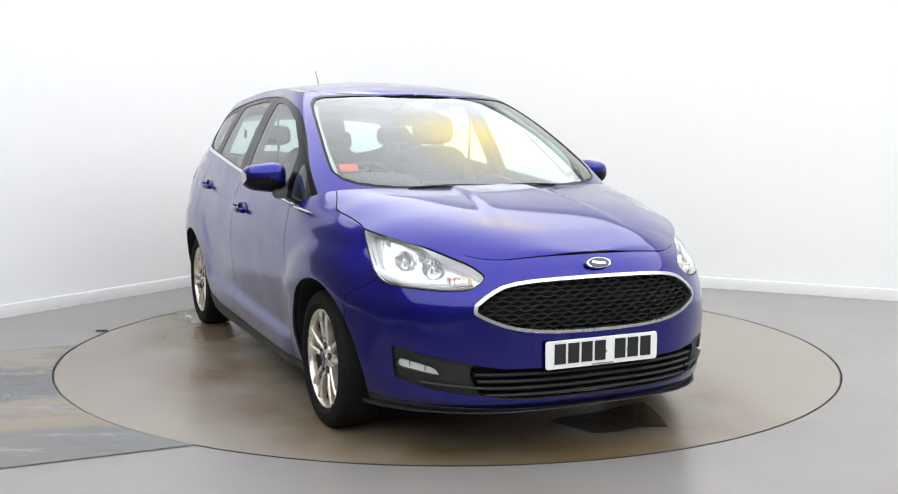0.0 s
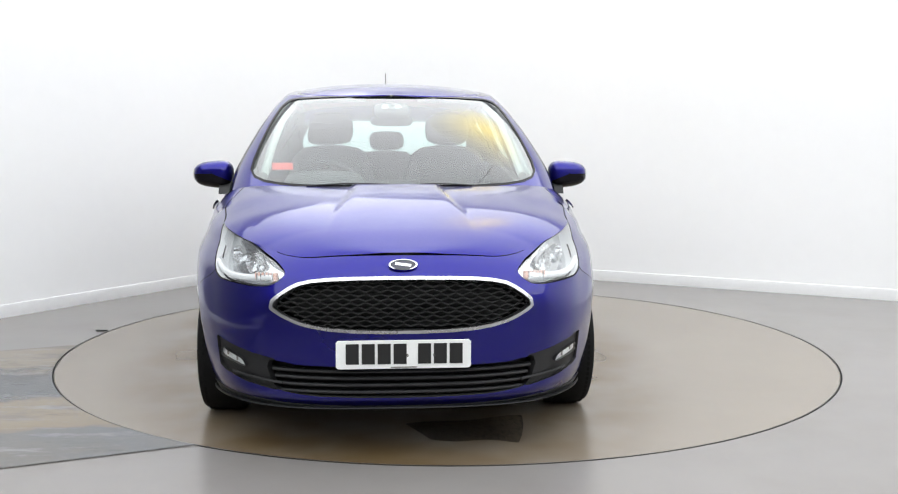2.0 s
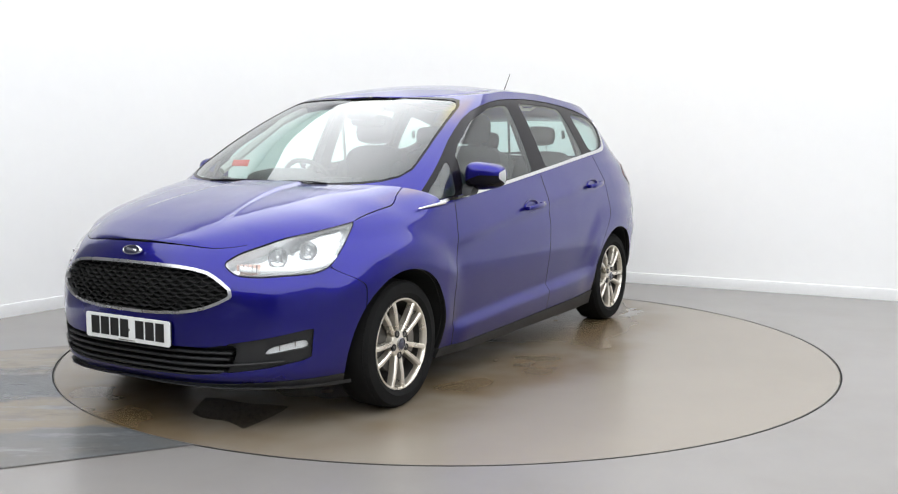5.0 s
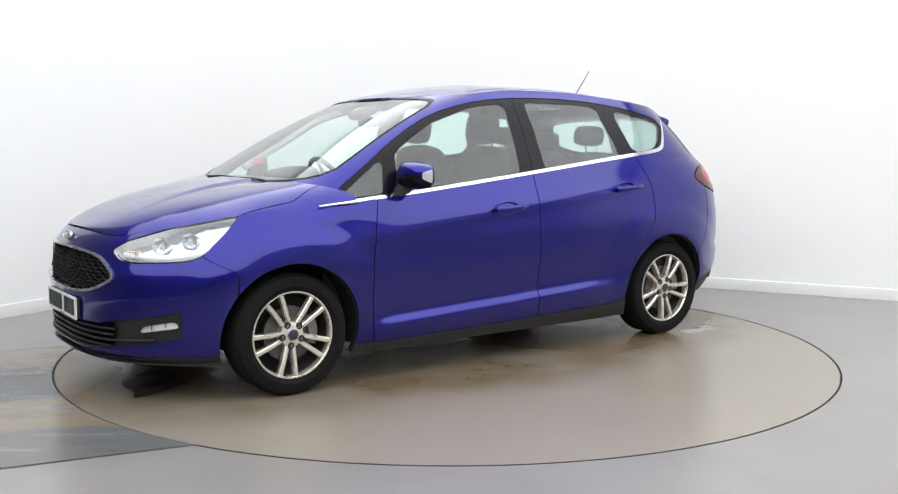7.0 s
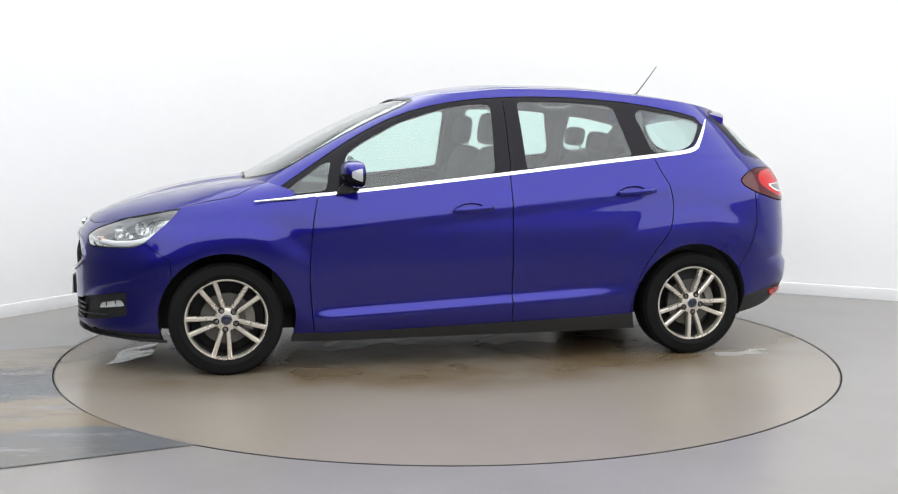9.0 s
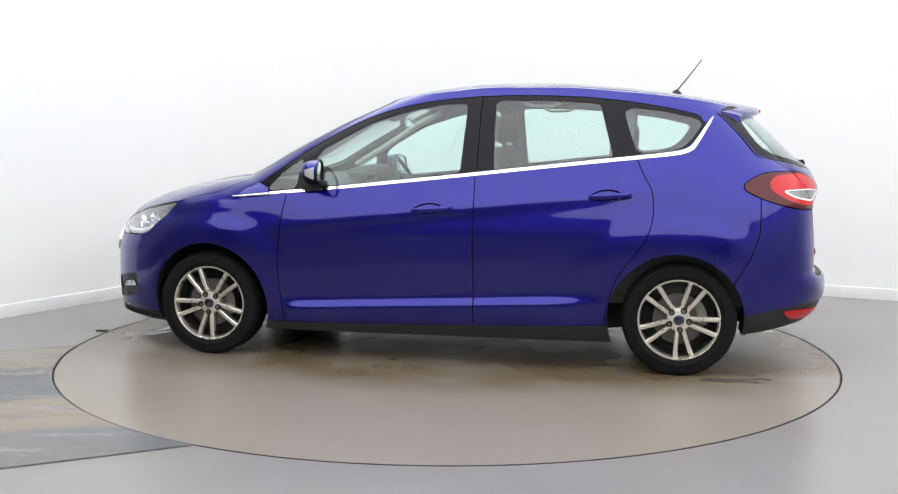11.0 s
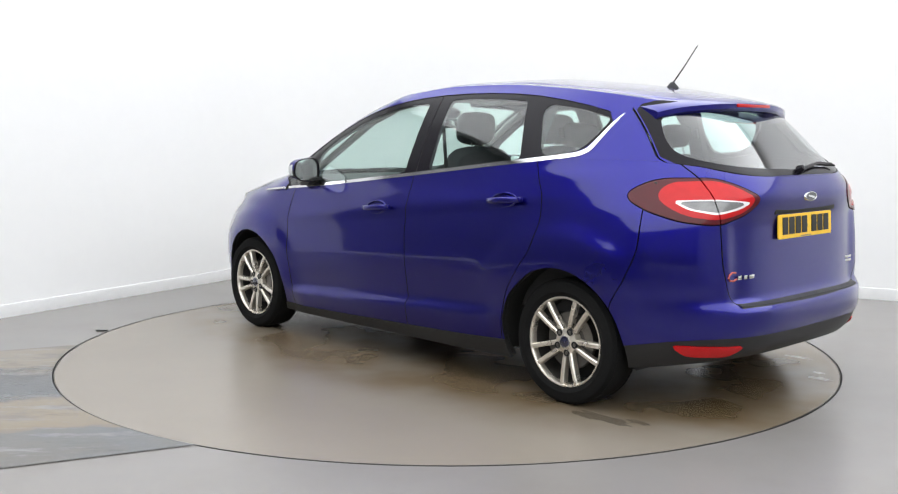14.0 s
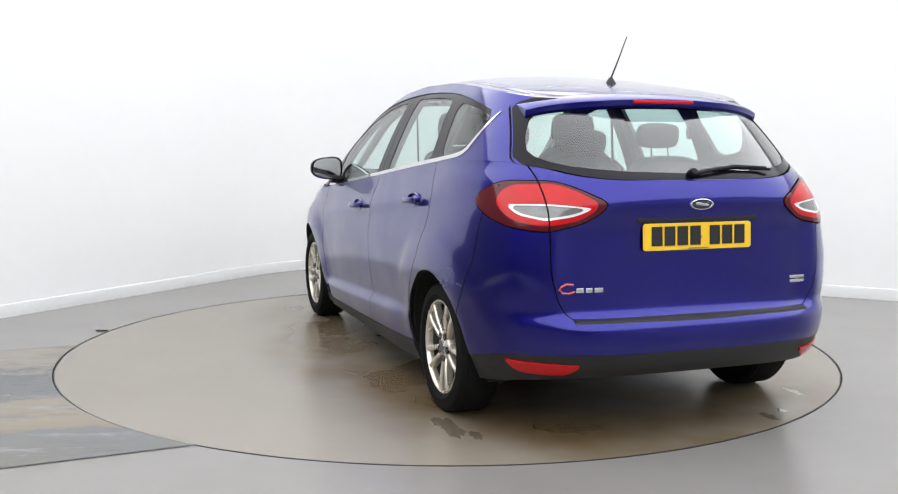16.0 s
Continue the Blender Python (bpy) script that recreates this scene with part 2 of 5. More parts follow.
def lathe_bm(profile, steps=64, m=None, axis="y"):
    """Turns a profile of (radius, along) pairs about an axis."""
    bm = bmesh.new()
    rings = []
    for r, a in profile:
        ring = []
        for i in range(steps):
            t = 2 * math.pi * i / steps
            v = Vector((r * math.cos(t), a, r * math.sin(t))) if axis == "y" else Vector((r * math.cos(t), r * math.sin(t), a))
            ring.append(bm.verts.new((m @ v) if m else v))
        rings.append(ring)
    for p, q in zip(rings, rings[1:]):
        for i in range(steps):
            bm.faces.new((p[i], p[(i + 1) % steps], q[(i + 1) % steps], q[i]))
    return bm


def tube_bm(points, radius, steps=10, bm=None, taper=1.0, closed=False):
    """A round bar along points."""
    bm = bm or bmesh.new()
    pts = [Vector(p) for p in points]
    n, rings = len(pts), []
    for i, p in enumerate(pts):
        a, b = (pts[i - 1], pts[(i + 1) % n]) if closed else (pts[max(i - 1, 0)], pts[min(i + 1, n - 1)])
        d = (b - a).normalized()
        up = Vector((0, 0, 1)) if abs(d.z) < 0.9 else Vector((1, 0, 0))
        u = d.cross(up).normalized()
        w = d.cross(u)
        r = radius * (1 + (taper - 1) * i / max(n - 1, 1))
        rings.append([bm.verts.new(p + r * (math.cos(2 * math.pi * k / steps) * u + math.sin(2 * math.pi * k / steps) * w)) for k in range(steps)])
    for i in range(n if closed else n - 1):
        p, q = rings[i], rings[(i + 1) % n]
        for k in range(steps):
            bm.faces.new((p[k], p[(k + 1) % steps], q[(k + 1) % steps], q[k]))
    if not closed:
        bm.faces.new(rings[0])
        bm.faces.new(rings[-1][::-1])
    return bm


# ---- the room ----
CORNER = Vector((-1.154, 4.034, 0))
DIR_L, DIR_R = Vector((-0.5234, -0.8521, 0)), Vector((0.8925, -0.4510, 0))
SPAN = 13.5


def wall(name, pts, normals, label, paint=None):
    """A wall 0.2 m thick along a plan line, with its skirting board."""
    bm = bmesh.new()
    rows = []
    for p, n in zip(pts, normals):
        rows.append([bm.verts.new((p.x - n.x * d, p.y - n.y * d, z)) for d, z in ((0, -0.3), (0, CEILING + 0.2), (0.2, CEILING + 0.2), (0.2, -0.3))])
    sk = bmesh.new()
    prof = [(0.003, 0.0), (0.021, 0.0), (0.021, 0.075), (0.016, 0.088), (0.009, 0.092), (0.003, 0.092)]
    ends = [[sk.verts.new((p.x + n.x * d, p.y + n.y * d, h)) for d, h in prof] for p, n in zip(pts, normals)]
    for mesh, strips in ((bm, rows), (sk, ends)):
        k = len(strips[0])
        for p, q in zip(strips, strips[1:]):
            for i in range(k):
                mesh.faces.new((p[i], p[(i + 1) % k], q[(i + 1) % k], q[i]))
        mesh.faces.new(strips[0])
        mesh.faces.new(strips[-1][::-1])
    w = part(name, bm, paint or M_WALL, None)
    tagged(w, label, "wall", kind="structure")
    s = part("baseboard", sk, M_SKIRT, None)
    tagged(s, "white painted skirting board along the studio wall", "skirting", kind="structure")
    return w


IN_L = Vector((0.8521, -0.5234, 0))
IN_R = Vector((-0.4510, -0.8925, 0))
WHITE, GREY = "plain white matt painted studio wall", "added dark grey wall out of view that darkens the reflections"
COVE = 1.3
OPP = CORNER + (DIR_L + DIR_R) * SPAN
wall("wall_west", [CORNER + DIR_L * COVE, CORNER + DIR_L * 4.4], [IN_L, IN_L], WHITE)
# the grey and pale grey walls are unseen, added to shape the car's reflections
wall("wall_west_rear", [CORNER + DIR_L * 4.4, CORNER + DIR_L * SPAN], [IN_L, IN_L], GREY, M_GREY)
wall("wall_north", [CORNER + DIR_R * COVE, CORNER + DIR_R * SPAN], [IN_R, IN_R], WHITE)
wall("wall_south", [CORNER + DIR_L * SPAN, OPP], [-IN_R, -IN_R], GREY, M_GREY)
wall("wall_east", [CORNER + DIR_R * SPAN, OPP], [-IN_L, -IN_L], "added pale grey wall out of view that tones the reflections", M_MID)
cove, cove_n = [], []
for i in range(21):
    f = i / 20
    cove.append(CORNER + DIR_L * (COVE * (1 - f) ** 2) + DIR_R * (COVE * f ** 2))
    cove_n.append((IN_L * (1 - f) + IN_R * f).normalized())
wall("wall_corner", cove, cove_n, "white rounded corner between the studio walls")

TABLE_R, GAP = 2.224, 0.010


def ring_sheet(name, inner, outer_pts, z, mat, label, category):
    """A floor sheet with a round hole, thick enough to show an edge."""
    bm = bmesh.new()
    n = len(outer_pts)
    a = [bm.verts.new((inner * math.cos(t), inner * math.sin(t), z)) for t in (math.atan2(p[1], p[0]) for p in outer_pts)]
    low = [bm.verts.new((v.co.x, v.co.y, z - 0.05)) for v in a]
    o = [bm.verts.new((p[0], p[1], z)) for p in outer_pts]
    for i in range(n):
        j = (i + 1) % n
        bm.faces.new((a[i], o[i], o[j], a[j]))
        bm.faces.new((low[i], a[i], a[j], low[j]))
    ob = part(name, bm, mat, None, smooth=False)
    return tagged(ob, label, category, kind="structure")


def room_edge(t):
    """Where the ray at angle t from the table's centre leaves the room, a little past the walls."""
    d, best = Vector((math.cos(t), math.sin(t), 0)), 1e9
    far = CORNER + (DIR_L + DIR_R) * SPAN
    for p, n in ((CORNER, IN_L), (CORNER, IN_R), (far, -IN_L), (far, -IN_R)):
        k = d.dot(n)
        if k < -1e-6:
            best = min(best, (p - Vector()).dot(n) / k)
    return d * (best + 0.1)


ring_sheet("floor", TABLE_R + GAP, [room_edge(2 * math.pi * i / 360) for i in range(360)], 0.0, M_FLOOR,
           "worn warm grey resin studio floor with faint scuffs", "floor")

# pit under the table's rim, seen only as the black joint
bm = bmesh.new()
bmesh.ops.create_circle(bm, cap_ends=True, segments=128, radius=TABLE_R + 0.2, matrix=pose(0, 0, -0.06))
tagged(part("turntable_pit", bm, M_GAP, None, smooth=False), "black pit beneath the turntable rim", "pit", kind="structure")

# black lining added so that the joint looks as dark as a shaded gap
tagged(part("joint_lining", lathe_bm([(TABLE_R + 0.005, -0.05), (TABLE_R + 0.005, 0.001), (TABLE_R + GAP, 0.001), (TABLE_R + GAP, -0.03)], 240, axis="z"), M_GAP, None),
       "black lining added to darken the joint round the turntable", "edging", kind="structure")

# worn strip of older concrete beside the table
ALONG, ACROSS = Vector((0.913, 0.407, 0)), Vector((-0.407, 0.913, 0))
LOW, HIGH = ACROSS.dot(Vector((-1.36, -2.13, 0))), ACROSS.dot(Vector((-2.42, -0.12, 0)))
M_STRIP = floor_material("old_concrete", (0.16, 0.165, 0.17), (0.21, 0.16, 0.10), 0.35, across=tuple(v / (HIGH - LOW) for v in ACROSS), start=LOW / (HIGH - LOW),
                         bands=[(0.0, (0.10, 0.105, 0.11))] + [(p, c) for p, c in (
                             (0.16, (0.11, 0.115, 0.12)), (0.24, (0.19, 0.155, 0.11)), (0.36, (0.21, 0.175, 0.13)), (0.44, (0.09, 0.095, 0.105)),
                             (0.70, (0.08, 0.085, 0.095)), (0.80, (0.21, 0.18, 0.14)), (0.90, (0.22, 0.19, 0.15)))] + [(1.0, (0.11, 0.115, 0.12))])
bm = bmesh.new()
rows = []
for i in range(41):
    w = LOW + (HIGH - LOW) * i / 40
    near = -math.sqrt(max((TABLE_R + GAP) ** 2 - w * w, 0))
    rows.append([bm.verts.new(ALONG * near + ACROSS * w + Vector((0, 0, 0.004))), bm.verts.new(ALONG * ((0.035 + CORNER.dot(IN_L) - w * ACROSS.dot(IN_L)) / ALONG.dot(IN_L)) + ACROSS * w + Vector((0, 0, 0.004)))])
for p, q in zip(rows, rows[1:]):
    bm.faces.new((p[0], q[0], q[1], p[1]))
strip = part("floor_strip", bm, M_STRIP, None, smooth=False)
tagged(strip, "strip of worn blue-grey concrete with brown stains", "floor", kind="structure")

# ceiling, with rows of luminous panels out of view
far = CORNER + (DIR_L + DIR_R) * SPAN
bm = bmesh.new()
quad = [CORNER, CORNER + DIR_L * SPAN, far, CORNER + DIR_R * SPAN]
lo = [bm.verts.new((p.x, p.y, CEILING)) for p in quad]
hi = [bm.verts.new((p.x, p.y, CEILING + 0.15)) for p in quad]
bm.faces.new(lo)
bm.faces.new(hi[::-1])
for i in range(4):
    bm.faces.new((lo[i], hi[i], hi[(i + 1) % 4], lo[(i + 1) % 4]))
tagged(part("ceiling", bm, M_CEIL, None, smooth=False), "white studio ceiling", "ceiling", kind="structure")


def ceiling_light(place, length, width, glow):
    lamp = new("ceiling_light")
    lamp.matrix_world = place
    part("diffuser", box_bm((length - 0.012, width - 0.012, 0.02), pose(0, 0, -0.035)), glow, lamp, "glowing white diffuser")
    fr = bmesh.new()
    for sx, sy, lx, ly in ((0, 1, length, 0.006), (0, -1, length, 0.006), (1, 0, 0.006, width - 0.012), (-1, 0, 0.006, width - 0.012)):
        box_bm((lx, ly, 0.04), pose(sx * (length / 2 - 0.003), sy * (width / 2 - 0.003), -0.022), fr)
    part("frame", fr, M_SKIRT, lamp)
    return tagged(lamp, "long luminous white studio ceiling panel", "light", "studio lights")


M_WARM = material("warm_diffuser", (0.9, 0.85, 0.6), 0.5, emit=(1.0, 0.86, 0.42), strength=PANEL_STRENGTH * 1.7)
TURN = math.degrees(math.atan2(DIR_R.y, DIR_R.x))
TURN_L = math.degrees(math.atan2(DIR_L.y, DIR_L.x))
first = None
for i in range(4):
    for j in range(4):
        c = CORNER + DIR_L * (1.85 + 3.25 * i) + DIR_R * (1.85 + 3.25 * j)
        m = pose(c.x, c.y, CEILING, 0, 0, TURN)
        first = copy_thing(first, m) if first else ceiling_light(m, 3.248, 3.248, M_LIGHT)
# one round lamp with a warm heart
nt = M_WARM.node_tree
gr_co, gr = nt.nodes.new("ShaderNodeTexCoord"), nt.nodes.new("ShaderNodeVectorMath")
gr.operation = "LENGTH"
nt.links.new(gr_co.outputs["Object"], gr.inputs[0])
cr = nt.nodes.new("ShaderNodeValToRGB")
cr.color_ramp.elements[0].color, cr.color_ramp.elements[1].color = (1.0, 0.85, 0.36, 1), (0.556, 0.5735, 0.588, 1)
cr.color_ramp.elements[0].position, cr.color_ramp.elements[1].position = 0.05, 0.72
nt.links.new(gr.outputs["Value"], cr.inputs[0])
nt.links.new(cr.outputs[0], nt.nodes["Principled BSDF"].inputs["Emission Color"])
warm = new("ceiling_lamp")
warm.matrix_world = pose(0.72, 1.25, CEILING - 0.052)
part("diffuser", lathe_bm([(0.001, -0.004), (0.74, -0.003), (0.76, -0.001), (0.76, 0.004)], 48, axis="z"), M_WARM, warm, "round warm white diffuser")
tagged(warm, "large round warm ceiling lamp", "light")

# ---- the turntable ----
table = new("turntable")
bm = lathe_bm([(0.001, 0.0), (0.6, 0.0), (1.4, 0.0), (TABLE_R - 0.004, 0.0), (TABLE_R, -0.004), (TABLE_R, -0.05)], 180, axis="z")
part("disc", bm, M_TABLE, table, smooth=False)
part("rim_edge", lathe_bm([(TABLE_R - 0.002, 0.0012), (TABLE_R + 0.0015, 0.0012), (TABLE_R + 0.0015, -0.05)], 180, axis="z"), M_STEEL, table, "thin worn steel edge of the turntable")
tagged(table, "round turntable with stained warm grey resin top", "turntable")

# ---- the car's skin: rounded plan outlines stacked by height ----
car = new("car")
tagged(car, "deep blue metallic five-door compact people carrier on a turntable", "car")


def curve(*keys):
    """A smooth function through (x, y) keys: cubic pieces with limited slopes, held beyond the ends."""
    xs, ys = (np.array(k, dtype=float) for k in zip(*sorted(keys)))
    h, d = np.diff(xs), np.diff(ys) / np.diff(xs)
    m = np.zeros(len(xs))
    for i in range(1, len(xs) - 1):
        if d[i - 1] * d[i] > 0:
            w1, w2 = 2 * h[i] + h[i - 1], h[i] + 2 * h[i - 1]
            m[i] = (w1 + w2) / (w1 / d[i - 1] + w2 / d[i])
    m[0], m[-1] = d[0], d[-1]

    def f(x):
        x = np.clip(np.asarray(x, dtype=float), xs[0], xs[-1])
        i = np.clip(np.searchsorted(xs, x) - 1, 0, len(h) - 1)
        t = (x - xs[i]) / h[i]
        return ((1 + 2 * t) * (1 - t) ** 2 * ys[i] + t * (1 - t) ** 2 * h[i] * m[i] + t * t * (3 - 2 * t) * ys[i + 1] + t * t * (t - 1) * h[i] * m[i + 1])

    return f


def step(x, a, b):
    t = np.clip((x - a) / (b - a), 0, 1)
    return t * t * (3 - 2 * t)


# lower body: nose, tail and half width by height
NOSE = curve((0.15, 2.06), (0.20, 2.12), (0.26, 2.165), (0.34, 2.165), (0.42, 2.165), (0.52, 2.165), (0.60, 2.17), (0.70, 2.15), (0.76, 2.12), (0.81, 2.07))
TAIL = curve((0.15, -1.90), (0.25, -2.03), (0.34, -2.11), (0.44, -2.138), (0.50, -2.132), (0.56, -2.095), (0.70, -2.082), (0.85, -2.078), (0.98, -2.078), (1.07, -2.050), (1.15, -1.965))
WIDE = curve((0.15, 0.832), (0.24, 0.862), (0.36, 0.883), (0.50, 0.898), (0.62, 0.906), (0.72, 0.906), (0.82, 0.894), (0.92, 0.872), (1.0, 0.846), (1.08, 0.822), (1.18, 0.788))
P_NOSE = curve((0.2, 2.9), (0.45, 2.9), (0.7, 2.5), (0.9, 2.1), (1.1, 2.1))
P_TAIL = curve((0.2, 3.7), (0.5, 3.9), (0.65, 4.3), (0.9, 4.2), (1.08, 3.5), (1.15, 3.4))
EDGE = curve((2.10, 0.800), (2.03, 0.782), (1.99, 0.787), (1.95, 0.797), (1.75, 0.842), (1.56, 0.880), (1.30, 0.914), (1.12, 0.912), (0.83, 0.935), (0.38, 0.978), (-0.24, 1.044),
             (-0.96, 1.123), (-1.30, 1.157), (-1.60, 1.155), (-1.85, 1.130), (-2.0, 1.090), (-2.08, 1.070))
FLOOR_Z = curve((2.2, 0.195), (1.9, 0.20), (1.6, 0.17), (0.9, 0.165), (-1.0, 0.165), (-1.65, 0.22), (-2.0, 0.275), (-2.2, 0.30))
# upper body
SCREEN = curve((0.92, 1.38), (1.02, 1.23), (1.15, 1.01), (1.30, 0.735), (1.42, 0.475), (1.48, 0.32), (1.56, 0.0))
BACK = curve((1.04, -2.065), (1.07, -2.050), (1.15, -1.965), (1.28, -1.835), (1.40, -1.705), (1.47, -1.63))
UPPER = curve((0.90, 0.876), (0.95, 0.862), (1.0, 0.846), (1.08, 0.821), (1.2, 0.772), (1.35, 0.700), (1.45, 0.640), (1.53, 0.575))
P_SCREEN, P_BACK = 3.7, 3.4
FRONT_AT = curve((0.90, 0.55), (1.10, 0.50), (1.30, 0.28), (1.50, -0.08))
RAIL = curve((0.36, 1.475), (0.02, 1.505), (-0.31, 1.532), (-0.65, 1.530), (-1.0, 1.505), (-1.37, 1.462), (-1.60, 1.425), (-1.80, 1.405))
COWL = curve((0.0, 1.020), (0.45, 1.015), (0.62, 0.985), (0.72, 0.945), (0.79, 0.905))
CROWN = curve((0.40, 1.474), (0.33, 1.487), (0.20, 1.520), (0.03, 1.552), (-0.25, 1.578), (-0.63, 1.578), (-0.98, 1.552), (-1.25, 1.520), (-1.45, 1.490), (-1.75, 1.435))
SPINE = curve((2.10, 0.798), (2.03, 0.832), (1.90, 0.886), (1.66, 0.952), (1.40, 1.000), (1.20, 1.025), (1.0, 1.06))


def plan(s, z, front, back, wide, xf, xb, pf, pb):
    """The point at s of the half outline at height z: 0 to 1 round the front corner, 1 to 2 along the side, 2 to 3 round the rear corner."""
    a = np.clip(s, 0, 1) * math.pi / 2
    c = np.clip(s - 2, 0, 1) * math.pi / 2
    xa = xf + (front - xf) * np.cos(a) ** (2 / pf)
    ya = wide * np.sin(a) ** (2 / pf)
    xc = xb + (back - xb) * np.sin(c) ** (2 / pb)
    yc = wide * np.cos(c) ** (2 / pb)
    mid = xf + (xb - xf) * np.clip(s - 1, 0, 1)
    x = np.where(s < 1, xa, np.where(s < 2, mid, xc))
    y = np.where(s < 1, ya, np.where(s < 2, wide, yc))
    return x, y


ARCH_F, ARCH_R, ARCH_Z, ARCH_RAD = 1.320, -1.303, 0.296, 0.356


def side_relief(x, y, z):
    """Outward swell of the flanks: wheel arch blisters, the waist ledge, the shoulder and the sill crease."""
    d = np.zeros_like(x)
    for cx, rad in ((ARCH_F, 0.525), (ARCH_R, 0.562)):
        r = np.hypot(x - cx, z - 0.265)
        lip = np.hypot(x - cx, z - ARCH_Z)
        d += 0.014 * np.exp(-((lip - 0.36) / 0.08) ** 2) * step(z, 0.2, 0.4)
        d += (0.016 if cx > 0 else 0.012) * (1 - step(r, rad - 0.040, rad + 0.060)) * step(z, 0.40, 0.66) * step(r, 0.30, 0.50)
    mid = step(x, -1.05, -0.6) * (1 - step(x, 0.75, 0.95))
    line = 0.318 + 0.048 * (0.71 - x)
    d += mid * 0.022 * (1 - step(z, line - 0.024, line + 0.024)) - mid * 0.010 * step(z, line - 0.02, line + 0.03) * (1 - step(z, line + 0.03, line + 0.26))
    # the waist: leaning in above the line, undercut beneath it
    dz = z - (0.810 + 0.1045 * (0.401 - x))
    ledge = np.where(dz > 0, np.exp(-(np.maximum(dz, 0) / 0.095) ** 1.6), np.exp(-(dz / 0.032) ** 2))
    d += 0.010 * ledge * step(x, -1.75, -0.55) * (1 - step(x, 0.55, 1.15))
    d += 0.005 * (1 - step(z, 1.080, 1.125)) * step(z, 0.86, 1.08) * (1 - step(x, -1.35, -1.0))
    return d * step(y, 0.55, 0.8)


def gate_recess(y, z):
    """How far the tailgate sits in from the bumper and the rear corners."""
    return 0.030 * step(z, 0.505, 0.535) * (1 - step(np.abs(y), 0.54, 0.65)) * (1 - step(z, 0.86, 1.0))


def lower_point(s, v):
    z = np.full_like(s, 0.7)
    for _ in range(3):
        x, y = plan(s, z, NOSE(z), TAIL(z), WIDE(z), 1.0, -1.0, P_NOSE(z), P_TAIL(z))
        z = FLOOR_Z(x) + (EDGE(x) - FLOOR_Z(x)) * v
    x, y = plan(s, z, NOSE(z), TAIL(z), WIDE(z), 1.0, -1.0, P_NOSE(z), P_TAIL(z))
    x = x + np.where(x < -1.5, gate_recess(y, z), 0)
    # the wing rolls over towards the bonnet
    roll = np.clip((z - (EDGE(x) - 0.07)) / 0.07, 0, 1) ** 2 * step(x, 1.02, 1.30) * (1 - step(x, 1.40, 1.66))
    return x, y + side_relief(x, y, z) - 0.034 * roll * step(y, 0.4, 0.7), z


def upper_point(s, v):
    z = np.full_like(s, 1.2)
    for _ in range(4):
        x, y = plan(s, z, SCREEN(z), BACK(z), UPPER(z), FRONT_AT(z), -1.0, P_SCREEN, P_BACK)
        base = np.where(s < 1, EDGE(x) + (COWL(y) - EDGE(x)) * step(x, 0.75, 1.05), EDGE(x))
        z = base + (RAIL(x) - base) * v
    x, y = plan(s, z, SCREEN(z), BACK(z), UPPER(z), FRONT_AT(z), -1.0, P_SCREEN, P_BACK)
    return x, y, z


def grid(point, ss, vs, ease=0):
    S, V = np.meshgrid(ss, vs, indexing="ij")
    x, y, z = point(S.ravel(), V.ravel())
    return skin(np.stack([x, y, z], 1), len(ss), len(vs), ease)


def skin(P, n, m, ease=0):
    """Triangles over an n by m net, with vertex normals taken over the whole net and eased along it."""
    Q = P.reshape(n, m, 3)
    du, dv = np.gradient(Q, axis=0), np.gradient(Q, axis=1)
    N = np.cross(du, dv)
    N /= np.linalg.norm(N, axis=2, keepdims=True) + 1e-12
    for k in range(ease):
        N[1:-1] = (N[:-2] + 2 * N[1:-1] + N[2:]) / 4
        if k % 3 == 0:
            N[:, 1:-1] = (N[:, :-2] + 2 * N[:, 1:-1] + N[:, 2:]) / 4
    N = N.reshape(-1, 3)
    N /= np.linalg.norm(N, axis=1, keepdims=True) + 1e-12
    i = np.arange(n * m).reshape(n, m)
    a, b, c, d = i[:-1, :-1].ravel(), i[1:, :-1].ravel(), i[1:, 1:].ravel(), i[:-1, 1:].ravel()
    T = np.concatenate([np.stack([a, b, c], 1), np.stack([a, c, d], 1)])
    return P, N, T


def cap_net(edge, crest, ss, across, power, extra=None):
    """A skin that spans from the edge curve to the middle at the same x."""
    ex, ey, ez = edge(ss)
    rows = []
    for r in across:
        y = ey * r
        cz = crest(ex)
        z = ez + (cz - ez) * (1 - np.abs(r) ** power)
        if extra is not None:
            z = z + extra(ex, y, r)
        rows.append(np.stack([ex, y, z], 1))
    P = np.stack(rows, 1).reshape(-1, 3)
    return skin(P, len(ss), len(across))


def outward(net, centre):
    P, N, T = net
    flip = np.sum(N * (P - centre), axis=1).mean() < 0
    return (P, -N, T[:, ::-1]) if flip else net


